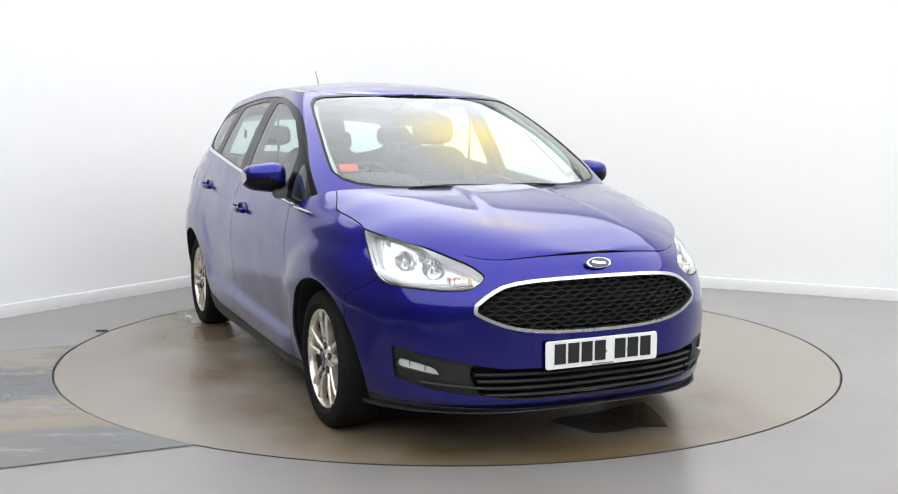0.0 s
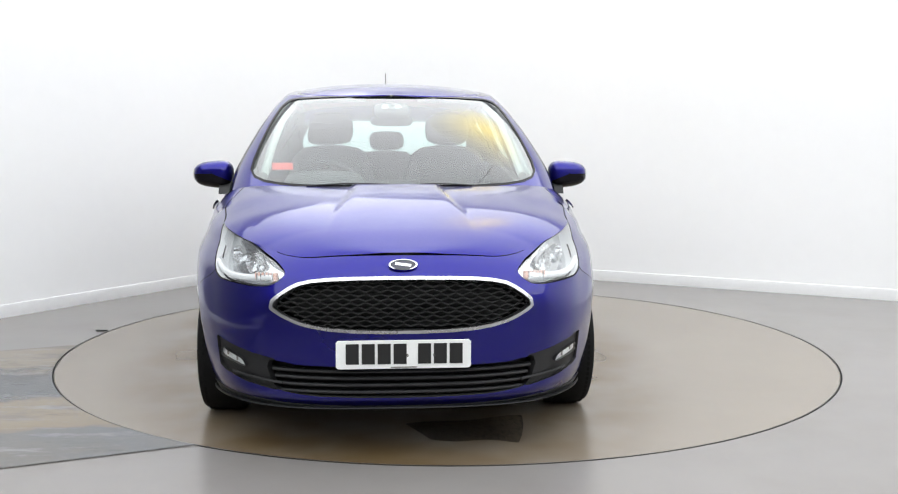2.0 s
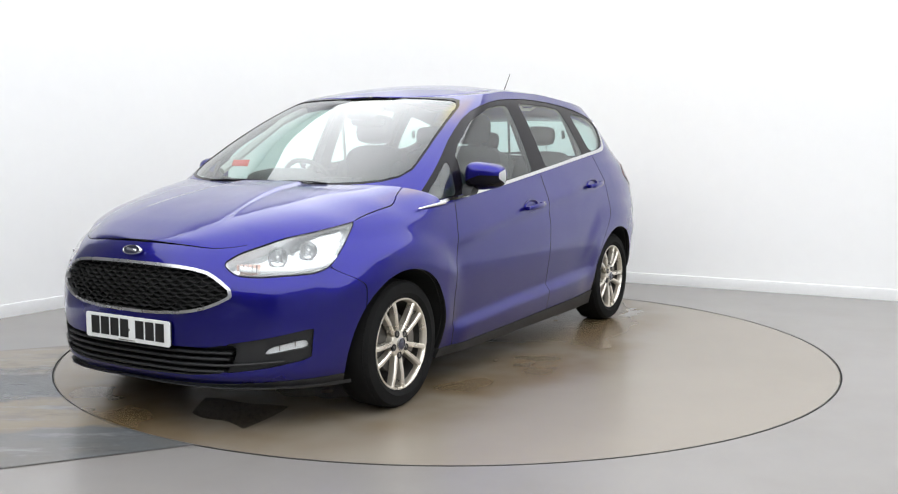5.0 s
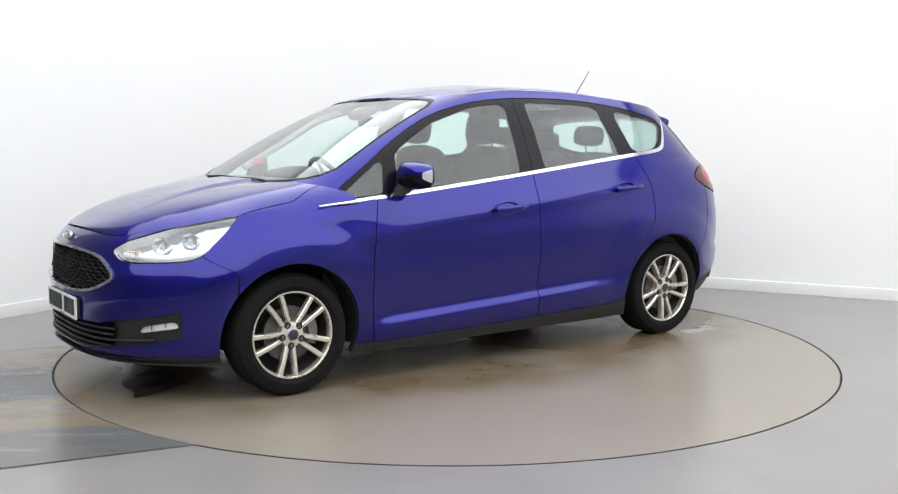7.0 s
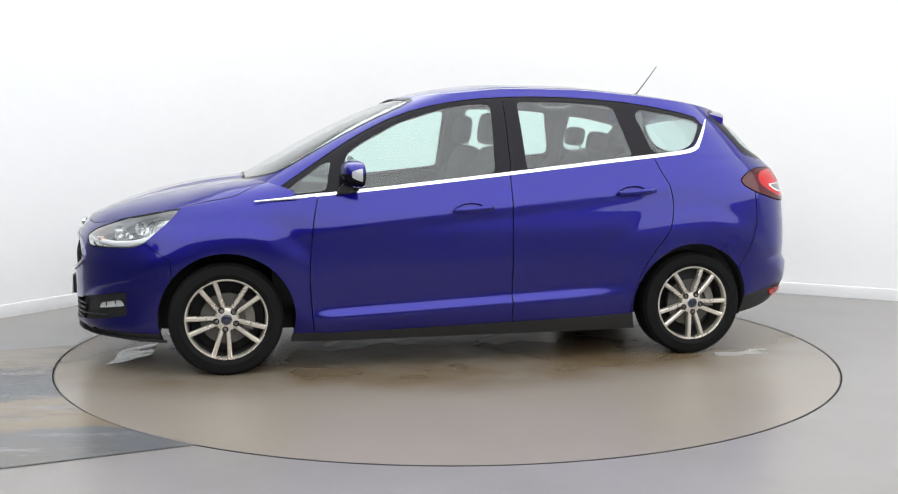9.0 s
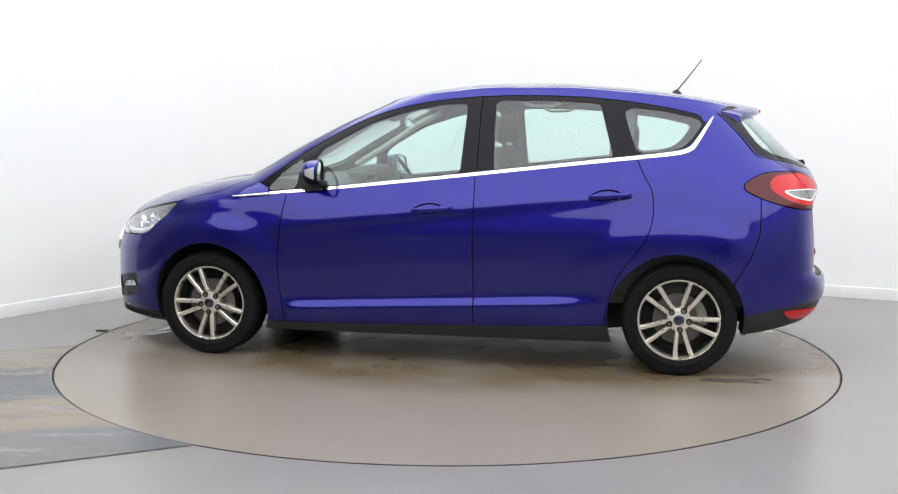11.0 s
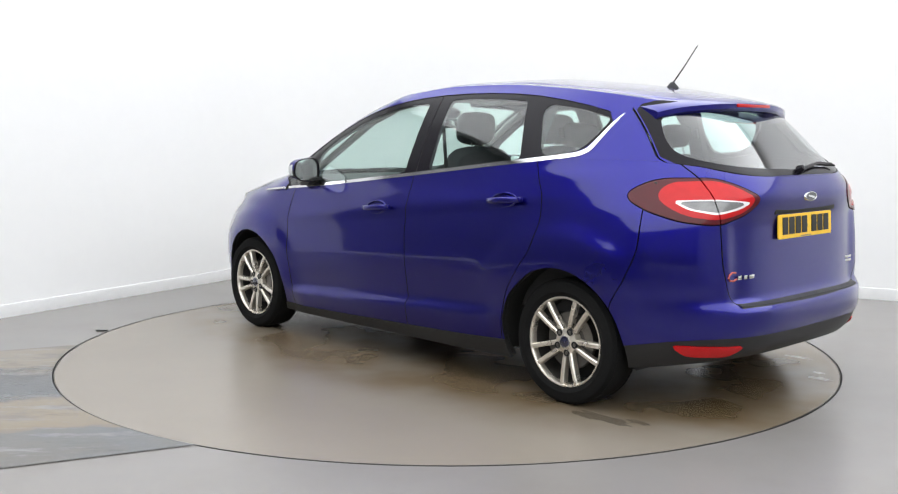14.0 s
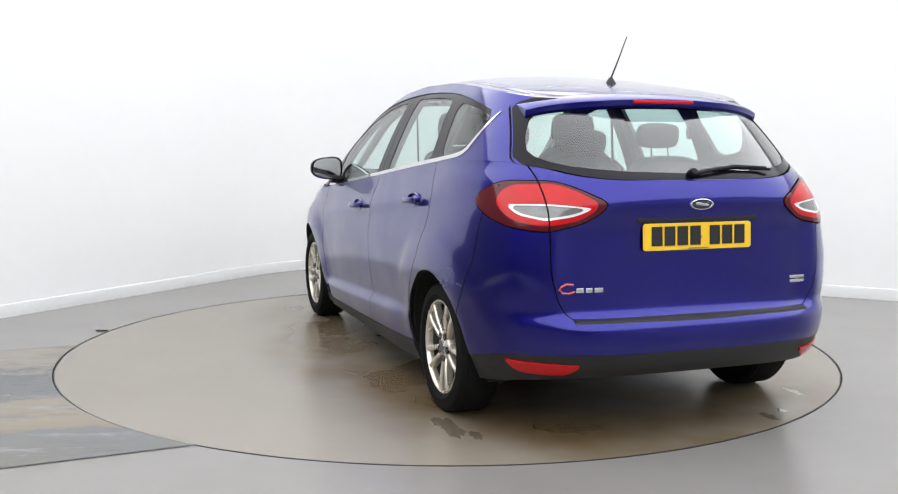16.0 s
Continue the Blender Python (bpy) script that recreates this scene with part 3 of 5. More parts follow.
def cut(net, field):
    """Splits a net by the sign of field(P): (inside, outside). Triangles on the line are divided along it."""
    P, N, T = net
    f = field(P)
    f = np.where(np.abs(f) < 1e-7, 1e-7, f)
    newP, newN, made = [], [], {}
    inside, outside = [], []
    neg = f[T] < 0
    count = neg.sum(1)
    inside += [T[count == 3]]
    outside += [T[count == 0]]
    ti, to = [], []

    def mid(a, b):
        key = (min(a, b), max(a, b))
        if key not in made:
            k = f[a] / (f[a] - f[b])
            made[key] = len(P) + len(newP)
            newP.append(P[a] + (P[b] - P[a]) * k)
            nn = N[a] + (N[b] - N[a]) * k
            newN.append(nn / (np.linalg.norm(nn) + 1e-12))
        return made[key]

    for k in np.nonzero((count == 1) | (count == 2))[0]:
        t = [int(q) for q in T[k]]
        lone = count[k] == 1
        while (f[t[0]] < 0) != lone:
            t = t[1:] + t[:1]
        if lone and not (f[t[0]] < 0):
            continue
        if not lone:
            while f[t[0]] < 0:
                t = t[1:] + t[:1]
        else:
            while not f[t[0]] < 0:
                t = t[1:] + t[:1]
        a, b = mid(t[0], t[1]), mid(t[0], t[2])
        one, two = [(t[0], a, b)], [(a, t[1], t[2]), (a, t[2], b)]
        (ti if lone else to).extend(one)
        (to if lone else ti).extend(two)
    P2 = np.concatenate([P, np.array(newP).reshape(-1, 3)])
    N2 = np.concatenate([N, np.array(newN).reshape(-1, 3)])
    res = []
    for whole, extra in ((inside, ti), (outside, to)):
        tt = np.concatenate(whole + [np.array(extra, dtype=int).reshape(-1, 3)])
        used, inv = np.unique(tt, return_inverse=True)
        res.append((P2[used], N2[used], inv.reshape(-1, 3)))
    return res


def soften(outline, times=2, radius=None):
    """Rounds the corners of a closed outline by cutting them, to a length of side where a radius is given."""
    p = np.array(outline, dtype=float)
    for _ in range(times):
        q = np.roll(p, -1, axis=0)
        k = np.full((len(p), 1), 0.25)
        if radius:
            k = np.minimum(radius / (np.linalg.norm(q - p, axis=1, keepdims=True) + 1e-9), 0.3)
            radius = radius * 0.5
        p = np.stack([p * (1 - k) + q * k, p * k + q * (1 - k)], 1).reshape(-1, 2)
    return p


def inside_of(outline, coords, grow=0.0):
    """Signed distance to an outline (negative within), for the coordinates that coords(P) gives; outside where it gives a mask."""
    o = np.array(outline, dtype=float)

    def f(P):
        c, mask = coords(P)
        a, b = o, np.roll(o, -1, axis=0)
        best = np.full(len(c), 1e9)
        odd = np.zeros(len(c), dtype=bool)
        for p, q in zip(a, b):
            e = q - p
            w = c - p
            k = np.clip(w @ e / (e @ e + 1e-15), 0, 1)
            best = np.minimum(best, np.hypot(w[:, 0] - k * e[0], w[:, 1] - k * e[1]))
            cross = (p[1] > c[:, 1]) != (q[1] > c[:, 1])
            xi = p[0] + (c[:, 1] - p[1]) * e[0] / (e[1] if abs(e[1]) > 1e-12 else 1e-12)
            odd ^= cross & (c[:, 0] < xi)
        d = np.where(odd, -best, best) - grow
        return np.where(mask, d, np.maximum(d, 0.05))

    return f


def side_xz(P):
    return P[:, [0, 2]], P[:, 1] > 0.4


def front_yz(P):
    return P[:, [1, 2]], P[:, 0] > 0.2


def rear_yz(P):
    return P[:, [1, 2]], P[:, 0] < -1.2


def corner_front(P):
    return np.stack([P[:, 1] - P[:, 0], P[:, 2]], 1), (P[:, 0] > 1.2)


def corner_rear(P):
    return np.stack([-P[:, 0] - P[:, 1], P[:, 2]], 1), (P[:, 0] < -1.3)


def take(net, *fields):
    """The piece within all fields, and what is left (kept as one net per cut)."""
    rest = []
    for f in fields:
        net, out = cut(net, f)
        rest.append(out)
    return net, rest


def merge(*nets):
    P, N, T, k = [], [], [], 0
    for p, n, t in nets:
        P.append(p), N.append(n), T.append(t + k)
        k += len(p)
    return np.concatenate(P), np.concatenate(N), np.concatenate(T)


def mirrored(net):
    P, N, T = net
    flip = np.array([1, -1, 1])
    return P * flip, N * flip, T[:, ::-1]


def both(net):
    """A half skin and its mirror image, welded along the middle."""
    P, N, T = merge(net, mirrored(net))
    n = len(net[0])
    ids = np.arange(len(P))
    mid = np.nonzero(np.abs(P[:n, 1]) < 1e-4)[0]
    ids[n + mid] = mid
    P[mid, 1] = 0
    N[mid, 1] = 0
    used, inv = np.unique(ids[T], return_inverse=True)
    return P[used], N[used], inv.reshape(-1, 3)


def moved(net, d):
    P, N, T = net
    return P + N * d, N, T


def panel(name, net, mat, parent, thick=0.012, label="", inner=None):
    """A skin piece as a solid sheet: outer face, inner face and rim."""
    P, N, T = net
    if len(T) == 0:
        return None
    n = len(P)
    e = np.concatenate([T[:, [0, 1]], T[:, [1, 2]], T[:, [2, 0]]])
    lo, hi = e.min(1), e.max(1)
    key = lo.astype(np.int64) * (n + 1) + hi
    _, first, cnt = np.unique(key, return_index=True, return_counts=True)
    rim = e[first[cnt == 1]]
    if thick:
        V = np.concatenate([P, P - N * thick])
        NN = np.concatenate([N, -N])
        faces = [tuple(t) for t in T] + [tuple(t + n)[::-1] for t in T] + [(a, a + n, b + n, b) for a, b in rim]
        fm = [0] * len(T) + [1] * len(T) + [0 if inner is None else 1] * len(rim)
        ob = mesh_ob(name, V, faces, [mat, inner or M_INNER], parent, label, True, fm, None)
        me = ob.data
        loops = np.zeros(len(me.loops), dtype=np.int32)
        me.loops.foreach_get("vertex_index", loops)
        fn = np.zeros(len(me.polygons) * 3)
        me.polygons.foreach_get("normal", fn)
        ln = NN[loops]
        if len(rim):
            ln[6 * len(T):] = np.repeat(fn.reshape(-1, 3)[2 * len(T):], 4, axis=0)
        me.normals_split_custom_set([tuple(v) for v in ln])
        return ob
    return mesh_ob(name, P, T, mat, parent, label, True, None, N)


GAPW = 0.0028
ss_low = np.concatenate([np.linspace(0, 1, 90) ** 1.0, np.linspace(1, 2, 160)[1:], np.linspace(2, 3, 90)[1:]])
ss_low = np.concatenate([np.array([0.0, 0.002, 0.006, 0.012]), ss_low[2:-2], np.array([2.988, 2.994, 2.998, 3.0])])
LOWER = outward(grid(lower_point, ss_low, np.linspace(0, 1, 84), 9), np.array([0, 0, 0.6]))
ss_up = np.concatenate([np.array([0.0, 0.001, 0.004]), np.linspace(0, 1, 110)[1:], np.linspace(1, 2, 60)[1:], np.linspace(2, 3, 90)[1:-1], np.array([2.996, 2.999, 3.0])])
UP = outward(grid(upper_point, ss_up, np.linspace(0, 1, 44)), np.array([-0.3, 0, 1.0]))


def bonnet_edge(ss):
    return lower_point(ss, np.ones_like(ss))


def bonnet_relief(x, y, r):
    yc = 0.20 + 0.10 * step(x, 1.3, 2.0)
    fade = 1 - step(x, 1.40, 2.0)
    high = (SPINE(x) - EDGE(x)) * (np.abs(r) ** 4.2 - np.abs(r) ** 8.5) * (1 - step(x, 1.15, 1.6))
    return 0.011 * (1 - step(np.abs(y), yc - 0.012, yc + 0.022)) * fade + high


BONNET = outward(cap_net(bonnet_edge, SPINE, np.concatenate([np.array([0.0, 0.01]), np.linspace(0, 1, 80)[1:], np.array([1.01, 1.02])]), 1 - (1 - np.linspace(0, 1, 56)) ** 1.4, 4.2, bonnet_relief), np.array([1.3, 0, 0.2]))


def roof_edge(ss):
    return upper_point(ss, np.ones_like(ss))


def roof_relief(x, y, r):
    # shallow channels beside the rails
    return -0.006 * np.exp(-((abs(r) - 0.90) / 0.025) ** 2)


ROOF = outward(cap_net(roof_edge, CROWN, ss_up, np.linspace(0, 1, 40), 2.3, roof_relief), np.array([-0.7, 0, 0.8]))

# ---- lines that divide the skin ----
DLO = soften([(1.12, 0.932), (0.83, 0.958), (0.38, 1.000), (-0.24, 1.066), (-0.96, 1.145), (-1.28, 1.180), (-1.37, 1.215), (-1.47, 1.362), (-1.22, 1.425), (-0.88, 1.474),
              (-0.50, 1.492), (-0.15, 1.482), (0.13, 1.447), (0.38, 1.382), (0.62, 1.265), (0.80, 1.150)], 1)
CHROME_LOW = soften([(1.16, 0.914), (0.83, 0.940), (0.38, 0.982), (-0.24, 1.048), (-0.96, 1.127), (-1.30, 1.160), (-1.375, 1.186), (-1.396, 1.212), (-1.488, 1.370), (-1.473, 1.366),
                     (-1.376, 1.222), (-1.352, 1.200), (-1.285, 1.180), (-0.96, 1.146), (-0.24, 1.066), (0.38, 1.000), (0.83, 0.957), (1.10, 0.934)], 1)
GLASS_TRI = soften([(1.05, 0.946), (0.795, 0.968), (0.762, 1.135), (0.79, 1.130)], 2, 0.014)
GLASS_F = soften([(0.715, 0.974), (0.30, 1.012), (-0.140, 1.060), (-0.156, 1.447), (-0.02, 1.440), (0.13, 1.416), (0.38, 1.342), (0.60, 1.225), (0.680, 1.168)], 2, 0.016)
GLASS_R = soften([(-0.325, 1.079), (-0.60, 1.108), (-0.965, 1.149), (-0.885, 1.442), (-0.70, 1.456), (-0.50, 1.462), (-0.312, 1.462)], 2, 0.016)
GLASS_Q = soften([(-1.090, 1.164), (-1.27, 1.183), (-1.350, 1.220), (-1.438, 1.350), (-1.23, 1.398), (-1.000, 1.428)], 2, 0.025)
SCREEN_O = soften([(0, 1.03), (0.35, 1.027), (0.60, 1.040), (0.700, 1.075), (0.690, 1.16), (0.635, 1.34), (0.585, 1.445), (0.50, 1.468), (0, 1.482), (-0.5, 1.47), (-0.5, 1.03)], 1)
REAR_O = soften([(-0.4, 1.10), (0, 1.095), (0.35, 1.105), (0.56, 1.130), (0.650, 1.175), (0.635, 1.26), (0.575, 1.362), (0.50, 1.386), (0, 1.40), (-0.4, 1.40)], 1)
HEADLAMP = soften([(-1.605, 0.722), (-1.50, 0.764), (-1.30, 0.806), (-1.02, 0.861), (-0.80, 0.886), (-0.785, 0.876), (-0.86, 0.79), (-0.965, 0.698), (-1.06, 0.676), (-1.40, 0.668), (-1.53, 0.676)], 2, 0.02)
TAILLAMP = soften([(0.785, 0.998), (0.90, 1.052), (1.02, 1.078), (1.33, 1.080), (1.48, 1.050), (1.665, 0.990), (1.53, 0.915), (1.33, 0.876), (1.10, 0.893), (0.90, 0.938)], 2, 0.035)
GRILLE = soften([(0.515, 0.602), (0.45, 0.655), (0.385, 0.688), (0.25, 0.704), (0, 0.709), (-0.3, 0.704), (-0.3, 0.524), (0, 0.514), (0.25, 0.520), (0.385, 0.540), (0.465, 0.572)], 1)
INTAKE = soften([(-0.3, 0.374), (0.40, 0.374), (0.47, 0.386), (0.54, 0.388), (0.505, 0.276), (0.44, 0.262), (0.30, 0.252), (-0.3, 0.247)], 1)
FOGPOD = soften([(0.43, 0.260), (0.46, 0.388), (0.64, 0.416), (0.775, 0.452), (0.800, 0.43), (0.785, 0.345), (0.70, 0.296)], 1)


def arch(cx):
    return lambda P: np.where(P[:, 1] > 0.4, np.maximum(np.hypot(P[:, 0] - cx, P[:, 2] - ARCH_Z) - ARCH_RAD, -1), 1.0)


def below(line, mask=None):
    """Negative under the line z = line(x)."""
    return lambda P: P[:, 2] - line(P[:, 0])


def ahead(line):
    """Negative in front of the line x = line(z)."""
    return lambda P: line(P[:, 2]) - P[:, 0]


def shrink(net, field, gap=GAPW):
    """Cuts a net in two with a shut line between the halves."""
    inn, _ = cut(net, lambda P: field(P) + gap)
    _, out = cut(net, lambda P: field(P) - gap)
    return inn, out


# ---- lower body panels ----
body = LOWER
_, body = cut(body, arch(ARCH_F))
_, body = cut(body, arch(ARCH_R))
# lamps, grille and intakes out of the skin
headlamp_net, body = shrink(body, inside_of(HEADLAMP, corner_front))
taillamp_net, body = shrink(body, inside_of(TAILLAMP, corner_rear))
GRILLE_F = inside_of(GRILLE, front_yz)
grille_net, body = cut(body, lambda P: np.where(P[:, 0] > 1.6, GRILLE_F(P), 1))
INTAKE_F, FOG_F = inside_of(INTAKE, front_yz), inside_of(FOGPOD, front_yz)
intake_net, body = cut(body, lambda P: np.where(P[:, 0] > 1.6, INTAKE_F(P), 1))
fog_net, body = cut(body, lambda P: np.where(P[:, 0] > 1.6, np.maximum(FOG_F(P), 1.835 - P[:, 0]), 1))
# black sills, front skirt and rear diffuser
SILL = curve((2.2, 0.208), (1.9, 0.222), (1.70, 0.222), (0.98, 0.209), (-0.34, 0.236), (-0.98, 0.258), (-1.62, 0.325), (-1.9, 0.375), (-2.0, 0.385), (-2.2, 0.39))
sill_net, body = shrink(body, below(SILL), 0.001)
skirt_f, sill_net = cut(sill_net, lambda P: 1.3 - P[:, 0])
skirt_r, sill_net = cut(sill_net, lambda P: P[:, 0] + 1.3)
# bumpers, wings, doors, tailgate
bumper_f, body = shrink(body, ahead(curve((0.2, 1.62), (0.50, 1.60), (0.60, 1.60), (0.70, 1.735), (0.82, 1.80), (0.9, 1.9))))
GATE = curve((0.20, -2.4), (0.50, -2.4), (0.505, -1.90), (0.55, -1.905), (0.70, -1.945), (0.90, -1.975), (1.2, -1.90))
gate_y = curve((0.45, 0.44), (0.50, 0.50), (0.54, 0.575), (0.62, 0.625), (0.75, 0.648), (0.95, 0.648), (1.06, 0.650), (1.2, 0.662))
tailgate_low, body = shrink(body, lambda P: np.where(P[:, 0] < -1.5, np.maximum(P[:, 1] - gate_y(P[:, 2]), 0.515 + 0.05 * P[:, 1] ** 2 - P[:, 2]), 1))
BUMP_R = curve((0.2, -1.55), (0.50, -1.60), (0.65, -1.680), (0.80, -1.722), (0.95, -1.722), (1.2, -2.6))
bumper_r, body = shrink(body, lambda P: np.where(P[:, 2] < 0.99, P[:, 0] - BUMP_R(P[:, 2]), 1))
DOOR_FRONT = curve((0.2, 0.862), (0.30, 0.875), (0.53, 0.888), (0.77, 0.870), (0.95, 0.838))
DOOR_MID = curve((0.2, -0.228), (1.06, -0.226))
DOOR_REAR = curve((0.24, -0.93), (0.35, -0.945), (0.50, -0.99), (0.62, -1.065), (0.74, -1.150), (0.88, -1.180), (0.97, -1.170), (1.06, -1.125), (1.15, -1.085))
wing_f, body = shrink(body, ahead(DOOR_FRONT))
door_f, body = shrink(body, ahead(DOOR_MID))
door_r, quarter = shrink(body, ahead(DOOR_REAR))

def skin_y(x, z):
    """Half width of the lower skin at x and height z."""
    z = np.asarray(float(z))
    if x > 1.0:
        k = min((x - 1.0) / (float(NOSE(z)) - 1.0), 0.9999)
        p = float(P_NOSE(z))
    elif x < -1.0:
        k = min((x + 1.0) / (float(TAIL(z)) + 1.0), 0.9999)
        p = float(P_TAIL(z))
    else:
        k, p = 0.0, 2.0
    y = float(WIDE(z)) * (1 - k ** p) ** (1 / p)
    return y + float(side_relief(np.array([float(x)]), np.array([y]), np.array([float(z)]))[0])


def skin_x(y, z, rear=False):
    """The nose or tail of the lower skin at y and height z."""
    p = float(P_TAIL(z) if rear else P_NOSE(z))
    k = (1 - min(abs(y) / float(WIDE(z)), 0.9999) ** p) ** (1 / p)
    if rear:
        return -1.0 + (float(TAIL(z)) + 1.0) * k + float(gate_recess(np.array([y]), np.array([float(z)]))[0])
    return 1.0 + (float(NOSE(z)) - 1.0) * k


# ---- upper body panels ----
def flank(field):
    """Keep a side opening off the front of the pillar foot."""
    return lambda P: np.where((P[:, 0] > 0.88) & (P[:, 1] < 0.74) & (P[:, 2] < 1.03), 1.0, field(P))


up = UP
SCREEN_F, REAR_F = inside_of(SCREEN_O, front_yz), inside_of(REAR_O, rear_yz)
screen_net, up = cut(up, lambda P: np.where(P[:, 0] > 0.15, SCREEN_F(P), 1))
backlight_net, up = cut(up, lambda P: np.where(P[:, 0] < -1.55, REAR_F(P), 1))
cowl_net, up = cut(up, lambda P: np.maximum(np.maximum(P[:, 2] - COWL(P[:, 1]) - 0.012, P[:, 1] - 0.55), 0.9 - P[:, 0]))
chrome_net, up = cut(up, flank(inside_of(CHROME_LOW, side_xz)))
dlo_net, up = cut(up, flank(inside_of(DLO, side_xz)))
glass_nets = []
for o in (GLASS_TRI, GLASS_F, GLASS_R, GLASS_Q):
    g, dlo_net = cut(dlo_net, inside_of(o, side_xz))
    glass_nets.append(g)
gate_up, up = shrink(up, lambda P: np.where(P[:, 0] < -1.5, P[:, 1] - (0.690 - 0.36 * np.clip(P[:, 2] - 1.17, 0, 1) - 0.3 * np.clip(1.16 - P[:, 2], 0, 0.1)), 1))
frame_net = up
# dark backing behind the tailgate's upper shut line
gate_liner, _ = cut(moved(UP, -0.022), lambda P: P[:, 0] + 1.50)
_, gate_liner = cut(gate_liner, lambda P: REAR_F(P) - 0.004)
_, gate_liner = cut(gate_liner, inside_of(CHROME_LOW, side_xz, 0.01))
_, gate_liner = cut(gate_liner, inside_of(DLO, side_xz, 0.01))
# black ditches along the roof, either side of its middle skin
ridge_x, ridge_y, _ = roof_edge(ss_up)
ditch = lambda P: np.where((P[:, 0] < 0.34) & (P[:, 0] > -1.50), P[:, 1] - 0.90 * np.interp(P[:, 0], ridge_x[::-1], ridge_y[::-1]), -1.0)
roof_mid, roof_side = shrink(ROOF, ditch, 0.0045)
ditch_net, _ = cut(ROOF, lambda P: np.abs(ditch(P)) - 0.012)
bonnet_net, _ = cut(BONNET, lambda P: (FRONT_AT(P[:, 2]) + 0.99 * (SCREEN(P[:, 2]) - FRONT_AT(P[:, 2])) * (1 - np.minimum(np.abs(P[:, 1]) / UPPER(P[:, 2]), 0.999) ** P_SCREEN) ** (1 / P_SCREEN)) + 0.012 - P[:, 0])

edge_x, edge_y, _ = bonnet_edge(np.linspace(0, 1, 200))
bonnet_net, _ = cut(bonnet_net, lambda P: np.where(np.abs(P[:, 1]) < 0.5, P[:, 0] + 0.0025 - np.interp(np.abs(P[:, 1]), edge_y, edge_x), -1.0))
# dark liner behind the lower skin, so that shut lines and cavities read black
liner = moved(LOWER, -0.03)
for cx in (ARCH_F, ARCH_R):
    _, liner = cut(liner, arch(cx))
for f in (lambda P: np.where(P[:, 0] > 1.6, GRILLE_F(P), 1), inside_of(HEADLAMP, corner_front), lambda P: np.where(P[:, 0] > 1.6, np.minimum(INTAKE_F(P), np.maximum(FOG_F(P), 1.835 - P[:, 0])), 1)):
    _, liner = cut(liner, f)
panel("inner_shell", both(liner), M_INNER, car, 0.006)

# the bonnet's side shut line: along the wing, then up to the windscreen pillar
SHUT = curve((1.0, 0.80), (1.10, 0.84), (1.19, 0.895), (1.25, 0.945), (1.29, 0.966), (1.40, 0.980), (1.52, 0.994), (1.58, 1.03))
bonnet_net, wing_top = shrink(bonnet_net, lambda P: P[:, 1] - SHUT(P[:, 0]) * np.interp(P[:, 0], edge_x[::-1], edge_y[::-1]), 0.0026)
bonnet = panel("bonnet", both(bonnet_net), M_PAINT, car, 0.012, "deep blue bonnet with two raised creases", M_INNER)
front_bumper = panel("front_bumper", both(bumper_f), M_PAINT, car, 0.014, "", M_INNER)
panel("front_skirt", both(moved(skirt_f, 0.004)), M_BLACK, car, 0.02, "black plastic lower lip", M_INNER)
rear_bumper = panel("rear_bumper", both(bumper_r), M_PAINT, car, 0.014, "", M_INNER)
panel("rear_skirt", both(moved(skirt_r, -0.004)), M_BLACK, car, 0.02, "black plastic lower bumper", M_INNER)
tailgate = panel("tailgate", both(merge(tailgate_low, gate_up)), M_PAINT, car, 0.014, "", M_INNER)
panel("gate_surround", both(gate_liner), M_INNER, car, 0.006)
panel("roof", both(merge(roof_mid, roof_side)), M_PAINT, car, 0.012, "", M_LINER)
panel("roof_ditch", both(moved(ditch_net, -0.008)), M_INNER, car, 0.003)
panel("cowl", both(moved(cowl_net, -0.004)), M_BLACK, car, 0.01, "black plastic scuttle panel")
for side in (1, -1):
    one = (lambda n: n) if side > 0 else mirrored
    panel("front_wing", one(merge(wing_f, wing_top)), M_PAINT, car, 0.012, "", M_INNER)
    panel("rear_quarter", one(quarter), M_PAINT, car, 0.012, "", M_INNER)
    panel("sill", one(moved(sill_net, 0.006)), M_BLACK, car, 0.02, "black plastic side sill", M_INNER)
    panel("roof_frame", one(frame_net), M_PAINT, car, 0.03, "", M_TRIM)
    dr_f = panel("front_door", one(door_f), M_PAINT, car, 0.014, "", M_INNER)
    dr_r = panel("rear_door", one(door_r), M_PAINT, car, 0.014, "", M_INNER)
    for piece in shrink(dlo_net, lambda P: P[:, 0] + 0.232, 0.003):
        panel("window_frame", one(moved(piece, -0.004)), M_GLOSS, car, 0.02, "gloss black window pillars", M_TRIM)
    panel("window_trim", one(moved(chrome_net, 0.003)), M_CHROME, car, 0.012, "bright chrome waistline strip")
    tip = [(1.17 - 0.22 * k / 8, side * (skin_y(1.17 - 0.22 * k / 8, 0.905) - 0.006 * (1 - k / 8)), 0.918 + 0.018 * k / 8) for k in range(9)]
    part("trim_tip", tube_bm(tip[::-1], 0.0085, 8, taper=0.45), M_CHROME, car)
    for g in glass_nets:
        panel("side_window", one(moved(g, -0.007)), M_GLASS, car, 0.0, "clear green-tinted side glass").visible_shadow = False
panel("windscreen", both(moved(screen_net, -0.003)), M_SCREEN, car, 0.0, "clear laminated windscreen").visible_shadow = False
